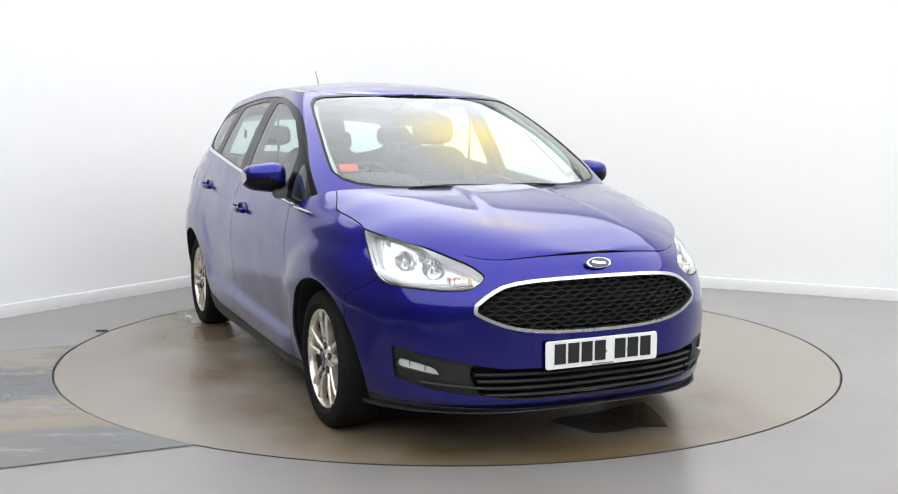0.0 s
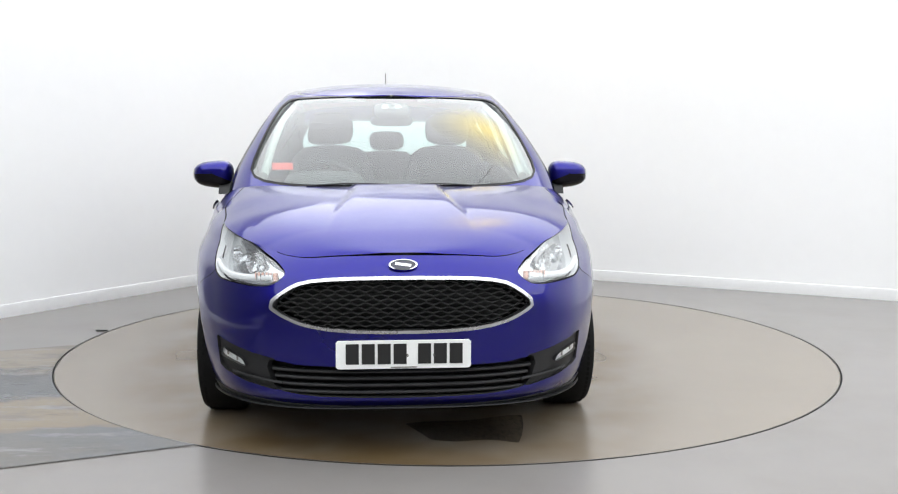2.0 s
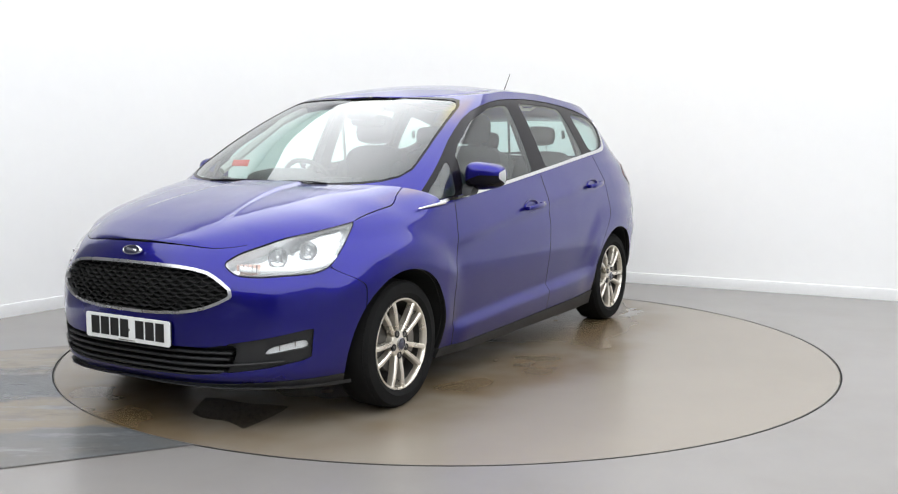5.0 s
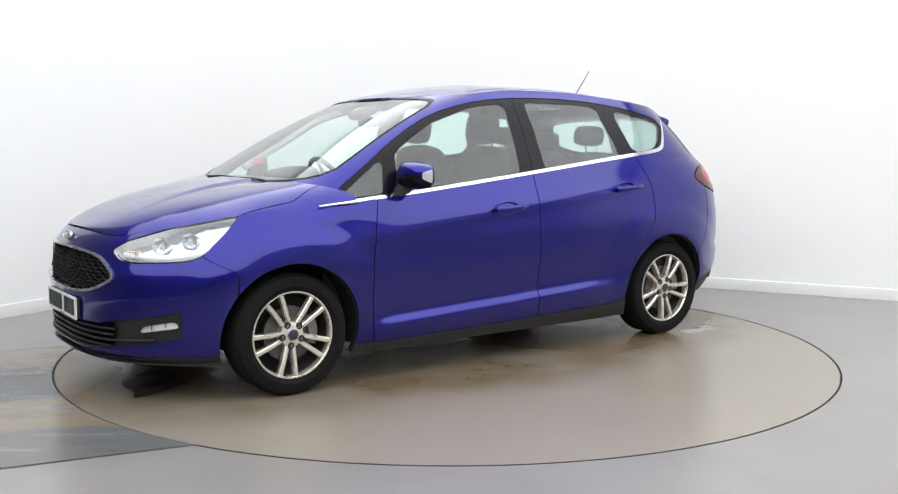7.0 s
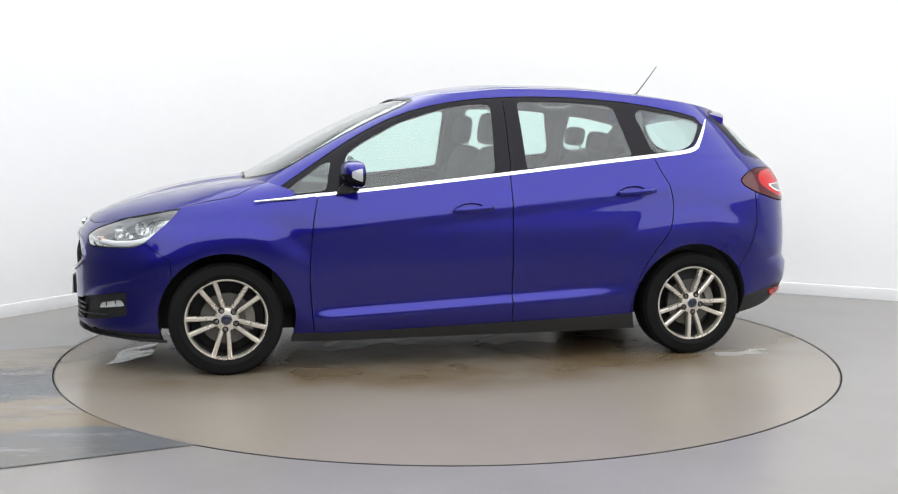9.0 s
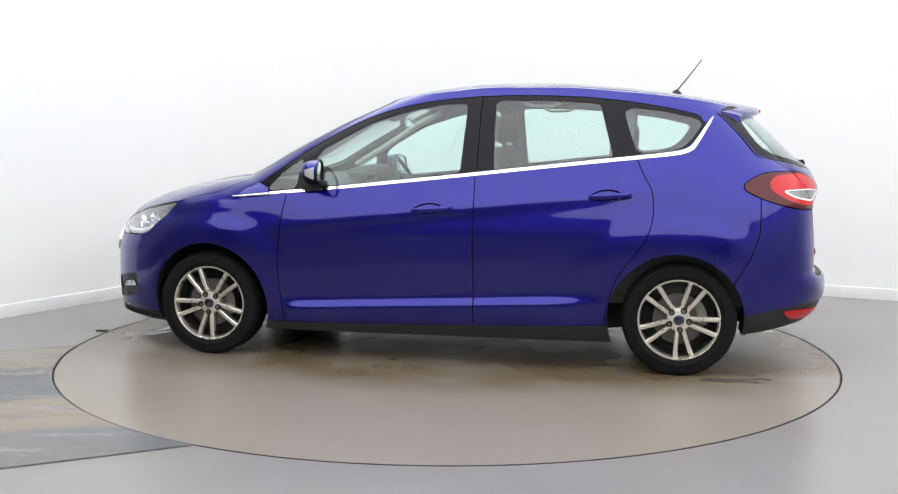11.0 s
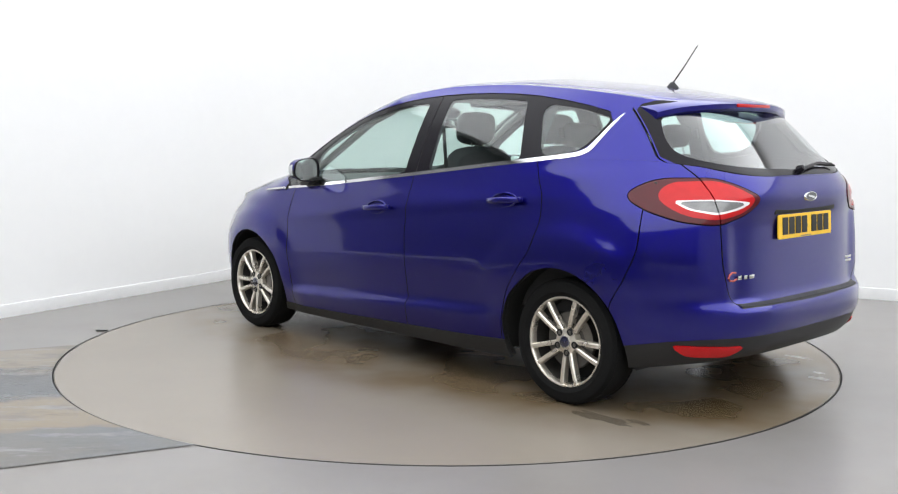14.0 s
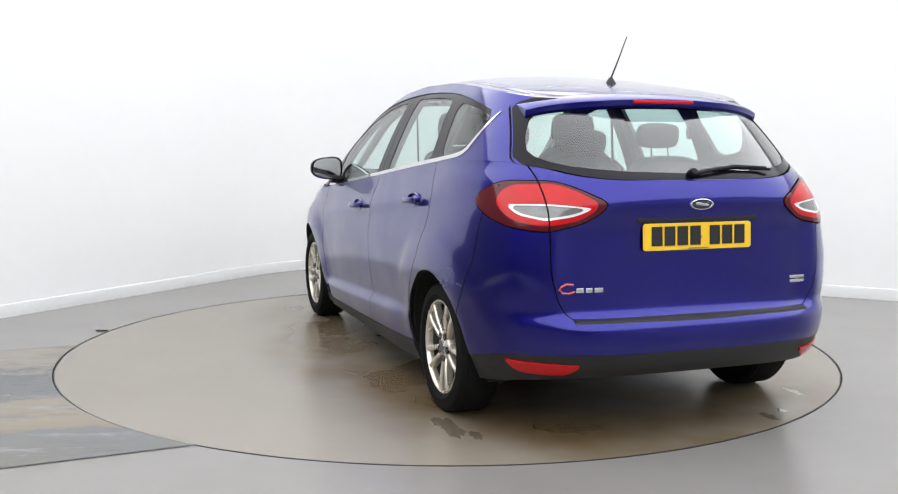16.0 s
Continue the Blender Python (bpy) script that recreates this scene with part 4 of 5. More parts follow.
panel("rear_window", both(moved(backlight_net, -0.003)), M_TINT, tailgate, 0.0, "tinted rear window").visible_shadow = False


# ---- wheels ----
def spoke_bm(angle, bm, r0=0.045, r1=0.204, off0=0.0135, off1=0.043):
    """A pair of tapered, dished spokes about the angle."""
    for sgn in (1, -1):
        rows = []
        for k in range(6):
            f = k / 5
            r = r0 + (r1 - r0) * f
            o = sgn * (off0 + (off1 - off0) * f)
            w = 0.0112 + 0.0012 * f
            y = 0.040 + 0.014 * math.sin(f * math.pi * 0.6)
            c, n = Vector((math.cos(angle), 0, math.sin(angle))), Vector((-math.sin(angle), 0, math.cos(angle)))
            p = c * r + n * o
            rows.append([bm.verts.new(p + n * d + Vector((0, yy, 0))) for d, yy in ((-w, y - 0.035), (-w, y - 0.006), (-w * 0.55, y), (w * 0.55, y), (w, y - 0.006), (w, y - 0.035))])
        for p, q in zip(rows, rows[1:]):
            for i in range(6):
                bm.faces.new((p[i], p[(i + 1) % 6], q[(i + 1) % 6], q[i]))
        bm.faces.new(rows[0][::-1])
        bm.faces.new(rows[-1])
    return bm


M_DULL = material("dusty_metal", (0.10, 0.095, 0.088), 0.5, metal=0.7, vary=0.2, vary_scale=8)


def make_wheel():
    """A wheel about the origin, its face towards +y, with the tyre's outer wall near y = 0.06."""
    w = new("wheel")
    tyre = [(0.205, -0.115), (0.222, -0.128), (0.262, -0.135), (0.284, -0.128), (0.296, -0.108), (0.2995, -0.06), (0.3005, -0.035), (0.2995, -0.008), (0.296, 0.040), (0.284, 0.060),
            (0.262, 0.068), (0.245, 0.066), (0.240, 0.0685), (0.226, 0.062), (0.212, 0.050), (0.207, 0.02)]
    t = part("tyre", lathe_bm(tyre, 96), M_RUBBER, w, "black rubber tyre")
    # tread blocks
    bm = bmesh.new()
    for i in range(72):
        a = 2 * math.pi * i / 72
        for y0, skew in ((-0.095, 0.03), (0.024, -0.03)):
            m = Matrix.Rotation(-(a + skew * 0.3), 4, "Y") @ pose(0.2928, y0, 0, 0, 0, math.degrees(skew) * 5)
            box_bm((0.006, 0.034, 0.018), m, bm)
    tagged(part("tread", bm, M_RUBBER, t, smooth=False), kind="stuff")
    part("barrel", lathe_bm([(0.150, -0.10), (0.194, -0.10), (0.198, -0.02), (0.1995, 0.022)], 64), M_DULL, w, "dark inner barrel of the wheel")
    rim = [(0.1995, 0.020), (0.2005, 0.036), (0.2035, 0.050), (0.208, 0.056), (0.214, 0.056), (0.2165, 0.051), (0.215, 0.044)]
    r = part("rim", lathe_bm(rim, 96), M_ALLOY, w, "silver alloy rim dulled by brake dust")
    for i in range(5):
        part("spoke", spoke_bm(radians(-82 + 72 * i), bmesh.new()), M_ALLOY, r, "", bevel=0.0015)
    hub = lathe_bm([(0.001, 0.046), (0.030, 0.046), (0.044, 0.044), (0.060, 0.040), (0.065, 0.030), (0.065, -0.02)], 48)
    part("hub", hub, M_ALLOY, r)
    cap = lathe_bm([(0.001, 0.0545), (0.018, 0.054), (0.025, 0.051), (0.0275, 0.044)], 32)
    part("centre_cap", cap, M_BADGE, r, "dark blue centre cap with a silver ring")
    part("cap_ring", lathe_bm([(0.0265, 0.045), (0.0265, 0.053), (0.029, 0.053), (0.0305, 0.045)], 32), M_SATIN, r)
    for i in range(5):
        a = radians(-82 + 72 * i)
        m = pose(0.054 * math.cos(a), 0, 0.054 * math.sin(a))
        part("wheel_nut", lathe_bm([(0.001, 0.047), (0.007, 0.047), (0.0085, 0.043), (0.0085, 0.03)], 6, m), M_STEEL, r, smooth=False)
        # raised black ring in place of the shade in the nut's pocket
        part("nut_recess_shade", lathe_bm([(0.0088, 0.0440), (0.0150, 0.0465), (0.0165, 0.0460), (0.0165, 0.038), (0.0088, 0.038)], 20, m), M_INNER, r)
    part("brake_disc", lathe_bm([(0.05, 0.004), (0.075, 0.006), (0.135, 0.006), (0.137, -0.004), (0.137, -0.016), (0.05, -0.016)], 64), M_DULL, w, "brown-grey brake disc")
    cal = bmesh.new()
    for k in range(9):
        a0, a1 = radians(150 + k * 7), radians(150 + (k + 1) * 7)
        if k < 8:
            q = [Vector((rr * math.cos(a), y, rr * math.sin(a))) for y in (-0.02, 0.022) for rr, a in ((0.10, a0), (0.148, a0), (0.148, a1), (0.10, a1))]
            v = [cal.verts.new(c) for c in q]
            for f in ((0, 1, 2, 3), (7, 6, 5, 4), (0, 4, 5, 1), (1, 5, 6, 2), (2, 6, 7, 3), (3, 7, 4, 0)):
                cal.faces.new([v[i] for i in f])
    bmesh.ops.remove_doubles(cal, verts=cal.verts, dist=0.0002)
    part("brake_caliper", cal, M_STEEL, w)
    part("backing_plate", lathe_bm([(0.001, -0.07), (0.19, -0.07), (0.19, -0.075), (0.001, -0.075)], 32), M_INNER, w)
    return w


HUB_Z, HUB_Y = 0.299, 0.815
wheel = make_wheel()
wheel.parent = car
wheel.matrix_basis = pose(1.324, HUB_Y, HUB_Z)
tagged(wheel, "black tyre on a silver ten-spoke alloy wheel")
for x, y, rz, spin in ((-1.324, HUB_Y - 0.004, 0, 16), (1.324, -HUB_Y, 180, 45), (-1.324, -HUB_Y + 0.004, 180, 66)):
    copy_thing(wheel, pose(x, y, HUB_Z, 0, 0, rz) @ pose(0, 0, 0, 0, spin, 0))

# ---- arch liners and underbody ----
for side in (1, -1):
    for cx in (ARCH_F, ARCH_R):
        bm = bmesh.new()
        rows = []
        for k in range(25):
            a = radians(-14 + 208 * k / 24)
            out = skin_y(cx + 0.366 * math.cos(a), max(ARCH_Z + 0.366 * math.sin(a), 0.2)) - 0.022
            rows.append([bm.verts.new((cx + r * math.cos(a), side * y, ARCH_Z + r * math.sin(a))) for r, y in ((0.361, out), (0.366, 0.60), (0.366, 0.52), (0.379, 0.52), (0.376, out))])
        for p, q in zip(rows, rows[1:]):
            for i in range(4):
                bm.faces.new((p[i], p[i + 1], q[i + 1], q[i]))
        part("arch_liner", bm, M_INNER, car, "black plastic wheel arch liner")
bm = prism_bm([(1.95, 0.235), (1.6, 0.20), (0.95, 0.185), (-0.95, 0.185), (-1.6, 0.25), (-1.98, 0.31), (-1.9, 0.42), (-0.9, 0.36), (0.9, 0.36), (1.1, 0.62), (1.9, 0.60)], -0.56, 0.56, "y")
part("underbody", bm, M_INNER, car, "black underside of the body")
part("exhaust_silencer", lathe_bm([(0.001, -0.36), (0.10, -0.35), (0.115, -0.32), (0.115, 0.32), (0.10, 0.35), (0.001, 0.36)], 28, pose(-1.72, 0.1, 0.285) @ Matrix.Diagonal((1, 1, 0.6, 1))), M_INNER, car)
part("cabin_floor", prism_bm([(0.95, 0.36), (-1.75, 0.36), (-1.85, 0.62), (-1.80, 0.66), (-1.70, 0.42), (0.9, 0.42)], -0.74, 0.74, "y"), M_TRIM, car)
part("engine_bulkhead", prism_bm([(0.92, 0.35), (0.92, 0.90), (1.08, 0.93), (1.08, 0.35)], -0.72, 0.72, "y"), M_INNER, car)


def rim_strip(name, net, d0, d1, mat, parent):
    """A wall round a piece of skin, from depth d0 to d1 below it."""
    P, N, T = net
    n = len(P)
    e = np.concatenate([T[:, [0, 1]], T[:, [1, 2]], T[:, [2, 0]]])
    key = e.min(1).astype(np.int64) * (n + 1) + e.max(1)
    _, first, cnt = np.unique(key, return_index=True, return_counts=True)
    rim = e[first[cnt == 1]]
    used, inv = np.unique(rim, return_inverse=True)
    inv = inv.reshape(-1, 2)
    V = np.concatenate([P[used] - N[used] * d0, P[used] - N[used] * d1])
    k = len(used)
    return mesh_ob(name, V, [(a, b, b + k, a + k) for a, b in inv], mat, parent, "", True)


# ---- grille, intake and fog lamps ----
panel("grille_backing", both(moved(grille_net, -0.055)), M_INNER, front_bumper, 0.004)
band = inside_of(GRILLE, front_yz, 0.0125)
ring_net, _ = cut(LOWER, lambda P: np.where(P[:, 0] > 1.6, band(P), 1))
_, ring_net = cut(ring_net, lambda P: np.where(P[:, 0] > 1.6, GRILLE_F(P), 1))
panel("grille_surround", both(moved(ring_net, 0.009)), M_SATIN, front_bumper, 0.035, "satin chrome grille surround")
bm = bmesh.new()
ROWS, CELL = 12, 0.058
for r in range(ROWS + 1):
    z0 = 0.510 + 0.0166 * r
    prev = None
    for i in range(-36, 37):
        y = i * CELL / 4
        ph = (i + (2 if r % 2 else 0)) % 4
        zz = z0 + (0.0, 0.0045, 0.010, 0.0045)[ph]
        pt = np.array([[2.0, abs(y), zz]])
        ok = GRILLE_F(pt)[0] < -0.002
        x = skin_x(y, zz) - 0.018
        ring = [bm.verts.new((x + dx, y, zz + dz)) for dx, dz in ((0.006, -0.001), (0.006, 0.0022), (-0.012, 0.0038), (-0.012, -0.003))] if ok else None
        if ring and prev:
            for k in range(4):
                bm.faces.new((prev[k], prev[(k + 1) % 4], ring[(k + 1) % 4], ring[k]))
        prev = ring
part("grille_mesh", bm, M_INNER, front_bumper, "black chevron-patterned grille mesh", smooth=False)
bm = bmesh.new()
prev = None
for i in range(-30, 31):
    y = i * 0.80 / 30
    x = skin_x(y, 0.22)
    k = 1 - (abs(y) / 0.80) ** 4
    z0 = 0.210 - 0.022 * (y / 0.8) ** 2
    ring = [bm.verts.new((x + dx * k, y, z0 + dz)) for dx, dz in ((0.016, 0.001), (0.017, -0.003), (-0.06, -0.014), (-0.07, 0.002))]
    if prev:
        for q in range(4):
            bm.faces.new((prev[q], prev[(q + 1) % 4], ring[(q + 1) % 4], ring[q]))
    prev = ring
part("splitter", bm, M_BLACK, front_bumper, "thin black plastic lip under the bumper")
panel("intake_backing", both(moved(intake_net, -0.06)), M_INNER, front_bumper, 0.004)
for r in range(4):
    z0 = 0.270 + 0.027 * r
    bm = bmesh.new()
    prev = None
    for i in range(-26, 27):
        y = i * (0.475 + 0.012 * r) / 26
        x = skin_x(y, z0) - 0.006
        ring = [bm.verts.new((x + dx, y, z0 + dz)) for dx, dz in ((0.0, -0.003), (0.002, 0.002), (-0.004, 0.0065), (-0.045, 0.006), (-0.045, -0.004))]
        if prev:
            for k in range(5):
                bm.faces.new((prev[k], prev[(k + 1) % 5], ring[(k + 1) % 5], ring[k]))
        prev = ring
    part("intake_slat", bm, M_BLACK, front_bumper, "black plastic intake slat")
FOGLAMP = soften([(0.620, 0.342), (0.638, 0.374), (0.738, 0.402), (0.745, 0.366)], 2, 0.008)
lamp_net, fog_net = cut(fog_net, inside_of(FOGLAMP, front_yz))
for side in (1, -1):
    one = (lambda n: n) if side > 0 else mirrored
    pod = panel("fog_lamp_pod", one(moved(fog_net, -0.012)), M_BLACK, front_bumper, 0.02, "black plastic fog lamp surround")
    rim_strip("pod_wall", one(merge(fog_net, lamp_net)), 0.0, 0.03, M_BLACK, front_bumper)
    fl = panel("fog_lamp", one(moved(lamp_net, -0.013)), M_LAMPWHITE, front_bumper, 0.004, "clear rectangular fog lamp")
    panel("lens", one(moved(lamp_net, -0.002)), M_LENS, fl, 0.0).visible_shadow = False
    for yy in (0.662, 0.705):
        zz = 0.350 + (yy - 0.62) * 0.33
        part("flute", box_bm((0.006, 0.004, 0.024), pose(skin_x(yy, zz) - 0.012, side * yy, zz + 0.006, 0, 0, side * 35)), M_STEEL, fl, bevel=0.002)
    # a crisp ledge that runs from the intake across the pod
    pts = [(skin_x(0.47 + 0.31 * k / 9, 0.30 + 0.085 * k / 9) - 0.004, side * (0.47 + 0.31 * k / 9), 0.300 + 0.020 * k / 9) for k in range(7)]
    part("pod_ledge", tube_bm(pts, 0.006, 8), M_BLACK, pod)

# ---- headlamps ----
for side in (1, -1):
    one = (lambda n: n) if side > 0 else mirrored
    hl = panel("headlamp", one(moved(headlamp_net, -0.062)), M_FACET, car, 0.006, "clear headlamp with bright chrome reflectors")
    rim_strip("housing_wall", one(headlamp_net), 0.003, 0.064, M_LAMPWHITE, hl)
    panel("lens", one(moved(headlamp_net, -0.001)), M_LENS, hl, 0.0, "clear polycarbonate lens").visible_shadow = False
    # main bowl and bulb
    for bx, bz, rad, tilt in ((1.905, 0.742, 0.040, 38), (1.790, 0.765, 0.036, 50)):
        by = skin_y(bx, bz) - 0.034
        m = pose(bx - 0.036, side * by, bz) @ Matrix.Rotation(radians(side * tilt), 4, "Z") @ Matrix.Rotation(radians(-90), 4, "Z")
        bowl = lathe_bm([(0.001, -0.050), (rad * 0.35, -0.046), (rad * 0.7, -0.030), (rad * 0.93, -0.006), (rad, 0.008), (rad * 1.05, 0.008), (rad * 1.05, -0.012)], 36, m)
        part("reflector_bowl", bowl, M_REFLECTOR, hl, "round chrome reflector")
        part("bulb", lathe_bm([(0.001, 0.004), (0.007, 0.001), (0.010, -0.010), (0.009, -0.040)], 16, m), M_REFLECTOR, hl)
    # light guide along the lower edge and inner amber indicator
    pts = []
    for k in range(12):
        x = 2.02 - 0.33 * k / 11
        z = 0.702 - 0.012 * math.sin(k / 11 * math.pi) + 0.03 * (k / 11) ** 3
        pts.append((x - 0.010, side * (skin_y(x, z) - 0.018), z))
    part("light_guide", tube_bm(pts, 0.013, 10), M_LAMPWHITE, hl, "satin light guide")
    pts = [(x - 0.012, side * (skin_y(x, z) - 0.02), z) for x, z in ((2.035, 0.742), (1.93, 0.792), (1.80, 0.830), (1.66, 0.862))]
    part("brow", tube_bm(pts, 0.007, 8), M_LAMPWHITE, hl)
    m = pose(skin_x(0.535, 0.705) - 0.028, side * 0.535, 0.705, 0, 0, side * 28)
    part("indicator", box_bm((0.022, 0.10, 0.030), m), M_AMBER, hl, "amber indicator reflector", bevel=0.004)
    for k in range(5):
        part("indicator_rib", box_bm((0.008, 0.006, 0.032), m @ pose(0.012, -0.036 + 0.018 * k, 0)), M_REFLECTOR, hl, bevel=0.0015)

# ---- tail lamps ----
WHITE_T = soften([(1.06, 0.982), (1.20, 0.986), (1.33, 0.988), (1.45, 0.983), (1.575, 0.974), (1.475, 0.942), (1.33, 0.922), (1.15, 0.944)], 2, 0.02)
CLEAR_T = soften([(1.09, 0.978), (1.20, 0.981), (1.33, 0.982), (1.45, 0.978), (1.54, 0.970), (1.46, 0.949), (1.33, 0.931), (1.17, 0.949)], 2, 0.02)
RED_T = soften([(0.97, 1.005), (1.06, 1.060), (1.33, 1.068), (1.47, 1.040), (1.615, 0.988), (1.51, 0.926), (1.33, 0.900), (1.15, 0.916), (1.03, 0.955)], 2, 0.03)
clear_t, rest = cut(taillamp_net, inside_of(CLEAR_T, corner_rear))
white_t, rest = cut(rest, inside_of(WHITE_T, corner_rear))
red_t, dark_t = cut(rest, inside_of(RED_T, corner_rear))
M_BAND = material("lamp_band", (0.80, 0.78, 0.78), 0.2, coat=1.0)
for side in (1, -1):
    one = (lambda n: n) if side > 0 else mirrored
    tl = None
    for nm, net, mat, d in (("tail_lamp", dark_t, M_DARKRED, 0.004), ("brake_lens", red_t, M_RED, 0.004), ("reversing_lens", clear_t, M_WHITELENS, 0.0), ("light_band", white_t, M_BAND, 0.004)):
        for q in shrink(net, lambda P: P[:, 1] - gate_y(P[:, 2]), 0.0026):
            ob = panel(nm if tl is None or nm != "tail_lamp" else "gate_lens", one(moved(q, d)), mat, tl or car, 0.02, "" if tl else "red and clear wrap-round tail lamp")
            tl = tl or ob

REFL = soften([(0.525, 0.344), (0.58, 0.296), (0.735, 0.302), (0.785, 0.350), (0.76, 0.352)], 2, 0.014)
refl_net, _ = cut(LOWER, lambda P: np.where(P[:, 0] < -1.6, inside_of(REFL, rear_yz)(P), 1))
for side in (1, -1):
    one = (lambda n: n) if side > 0 else mirrored
    panel("bumper_reflector", one(moved(refl_net, 0.003)), M_RED, rear_bumper, 0.02, "red bumper reflector")


# ---- plates and badges ----
def plate(name, m, base, parent, label):
    out = [(-0.26 + 0.008, -0.0555), (0.26 - 0.008, -0.0555), (0.26, -0.0475), (0.26, 0.0475), (0.252, 0.0555), (-0.252, 0.0555), (-0.26, 0.0475), (-0.26, -0.0475)]
    bm = prism_bm(out, 0.0, 0.006, "x")
    bmesh.ops.transform(bm, matrix=m, verts=bm.verts)
    p = part(name, bm, base, parent, label, bevel=0.0015, smooth=False)
    # two groups of plain dark bars in place of the characters
    y = -0.222
    for k in range(7):
        if k == 4:
            y += 0.033
        bm = box_bm((0.002, 0.050, 0.079), m @ pose(0.0075, y + 0.025, 0.003))
        part("bar", bm, M_INK, p)
        y += 0.061
    for yy in (0.0135, 0.118):
        part("screw_cap", lathe_bm([(0.001, 0.003), (0.005, 0.002), (0.006, 0.0)], 14, m @ pose(0.006, yy, -0.004, 0, 0, -90)), M_STEEL, p)
    part("maker_line", box_bm((0.0016, 0.10, 0.004), m @ pose(0.0068, 0.0, -0.0495)), M_STEEL, p)
    return p


plate("number_plate", pose(2.170, 0, 0.4235), M_PLATE_W, front_bumper, "white front number plate with dark bars")
part("plate_holder", box_bm((0.020, 0.50, 0.10), pose(2.160, 0, 0.4235)), M_BLACK, front_bumper, bevel=0.004)
plate("number_plate", pose(-2.056, 0, 0.8515, 0, -3, 180), M_PLATE_Y, tailgate, "yellow rear number plate with dark bars")
# solid black bar drawn for the shade of a recess above the plate
part("plate_recess_shade", box_bm((0.02, 0.58, 0.028), pose(-2.052, 0, 0.925)), M_INNER, tailgate, bevel=0.006)


def oval_badge(m, parent):
    ring = lathe_bm([(0.001, 0.004), (0.80, 0.004), (0.84, 0.007), (0.96, 0.006), (1.0, 0.0), (1.0, -0.004)], 40, m @ Matrix.Diagonal((0.058, 1, 0.0235, 1)))
    b = part("badge", ring, M_CHROME, parent, "chrome oval badge with a dark blue field")
    part("field", lathe_bm([(0.001, 0.0058), (0.80, 0.0056), (0.82, 0.003)], 40, m @ Matrix.Diagonal((0.058, 1, 0.0235, 1))), M_BADGE, b)
    part("emblem_bar", box_bm((0.062, 0.0012, 0.011), m @ pose(0, 0.0068, 0, 0, -8, 0)), M_CHROME, b, bevel=0.0005)
    return b


oval_badge(pose(2.131, 0, 0.764, 0, 0, -90) @ pose(0, 0, 0, 28, 0, 0), front_bumper)
oval_badge(pose(-2.078, 0, 0.984, 0, 0, 90) @ pose(0, 0, 0, 0, 0, 0), tailgate)
# model script on the tailgate: a red hooked stroke and a silver bar
pts = [(skin_x(y, z, True) - 0.004, y, z) for y, z in ((0.555, 0.668), (0.585, 0.672), (0.612, 0.662), (0.618, 0.650), (0.605, 0.638), (0.575, 0.634), (0.55, 0.640))]
part("model_emblem", tube_bm(pts, 0.0045, 8), material("emblem_red", (0.55, 0.12, 0.12), 0.25, metal=0.5), tailgate, "red hooked emblem")
for k, (y0, y1) in enumerate(((0.545, 0.51), (0.505, 0.475), (0.470, 0.43))):
    ym = (y0 + y1) / 2
    part("emblem_bar", box_bm((0.004, y0 - y1, 0.018), pose(skin_x(ym, 0.645, True) - 0.003, ym, 0.645)), M_CHROME, tailgate, bevel=0.001)
for k, z in enumerate((0.655, 0.637)):
    part("emblem_bar", box_bm((0.004, 0.080, 0.013), pose(skin_x(-0.53, z, True) - 0.003, -0.53, z, 0, 0, 4)), M_CHROME, tailgate, bevel=0.001)

# bumper step protector and spoiler
bm = bmesh.new()
rows = []
for i in range(25):
    y = -0.56 + 1.12 * i / 24
    x = skin_x(y, 0.52, True)
    rows.append([bm.verts.new(p) for p in ((x - 0.013, y, 0.503), (x - 0.006, y, 0.524), (x + 0.03, y, 0.534), (x + 0.06, y, 0.515))])
for p, q in zip(rows, rows[1:]):
    for k in range(3):
        bm.faces.new((p[k], p[k + 1], q[k + 1], q[k]))
part("bumper_step", bm, M_BLACK, rear_bumper, "black plastic loading step")
prof = [(-1.41, 1.503), (-1.54, 1.483), (-1.66, 1.460), (-1.760, 1.437), (-1.775, 1.427), (-1.773, 1.404), (-1.760, 1.392), (-1.68, 1.390), (-1.50, 1.43)]
bm = bmesh.new()
rows = []
for i in range(49):
    f = -1 + 2 * i / 48
    y = 0.590 * f
    dx, dz = 0.15 * abs(f) ** 2.3, -0.008 - 0.034 * f * f - 0.016 * abs(f) ** 8
    rows.append([bm.verts.new((x + dx * (0.3 if k < 2 else 1), y * (1 if k > 1 else 0.98), z + dz - (0.014 * f * f if k < 2 else 0))) for k, (x, z) in enumerate(prof)])
for p, q in zip(rows, rows[1:]):
    for k in range(len(prof)):
        bm.faces.new((p[k], p[(k + 1) % len(prof)], q[(k + 1) % len(prof)], q[k]))
bm.faces.new(rows[0])
bm.faces.new(rows[-1][::-1])
spoiler = part("spoiler", bm, M_PAINT, tailgate, "body-coloured roof spoiler")
part("brake_light", box_bm((0.012, 0.30, 0.016), pose(-1.771, 0, 1.408)), M_RED, spoiler, "red high-level brake lamp", bevel=0.004)
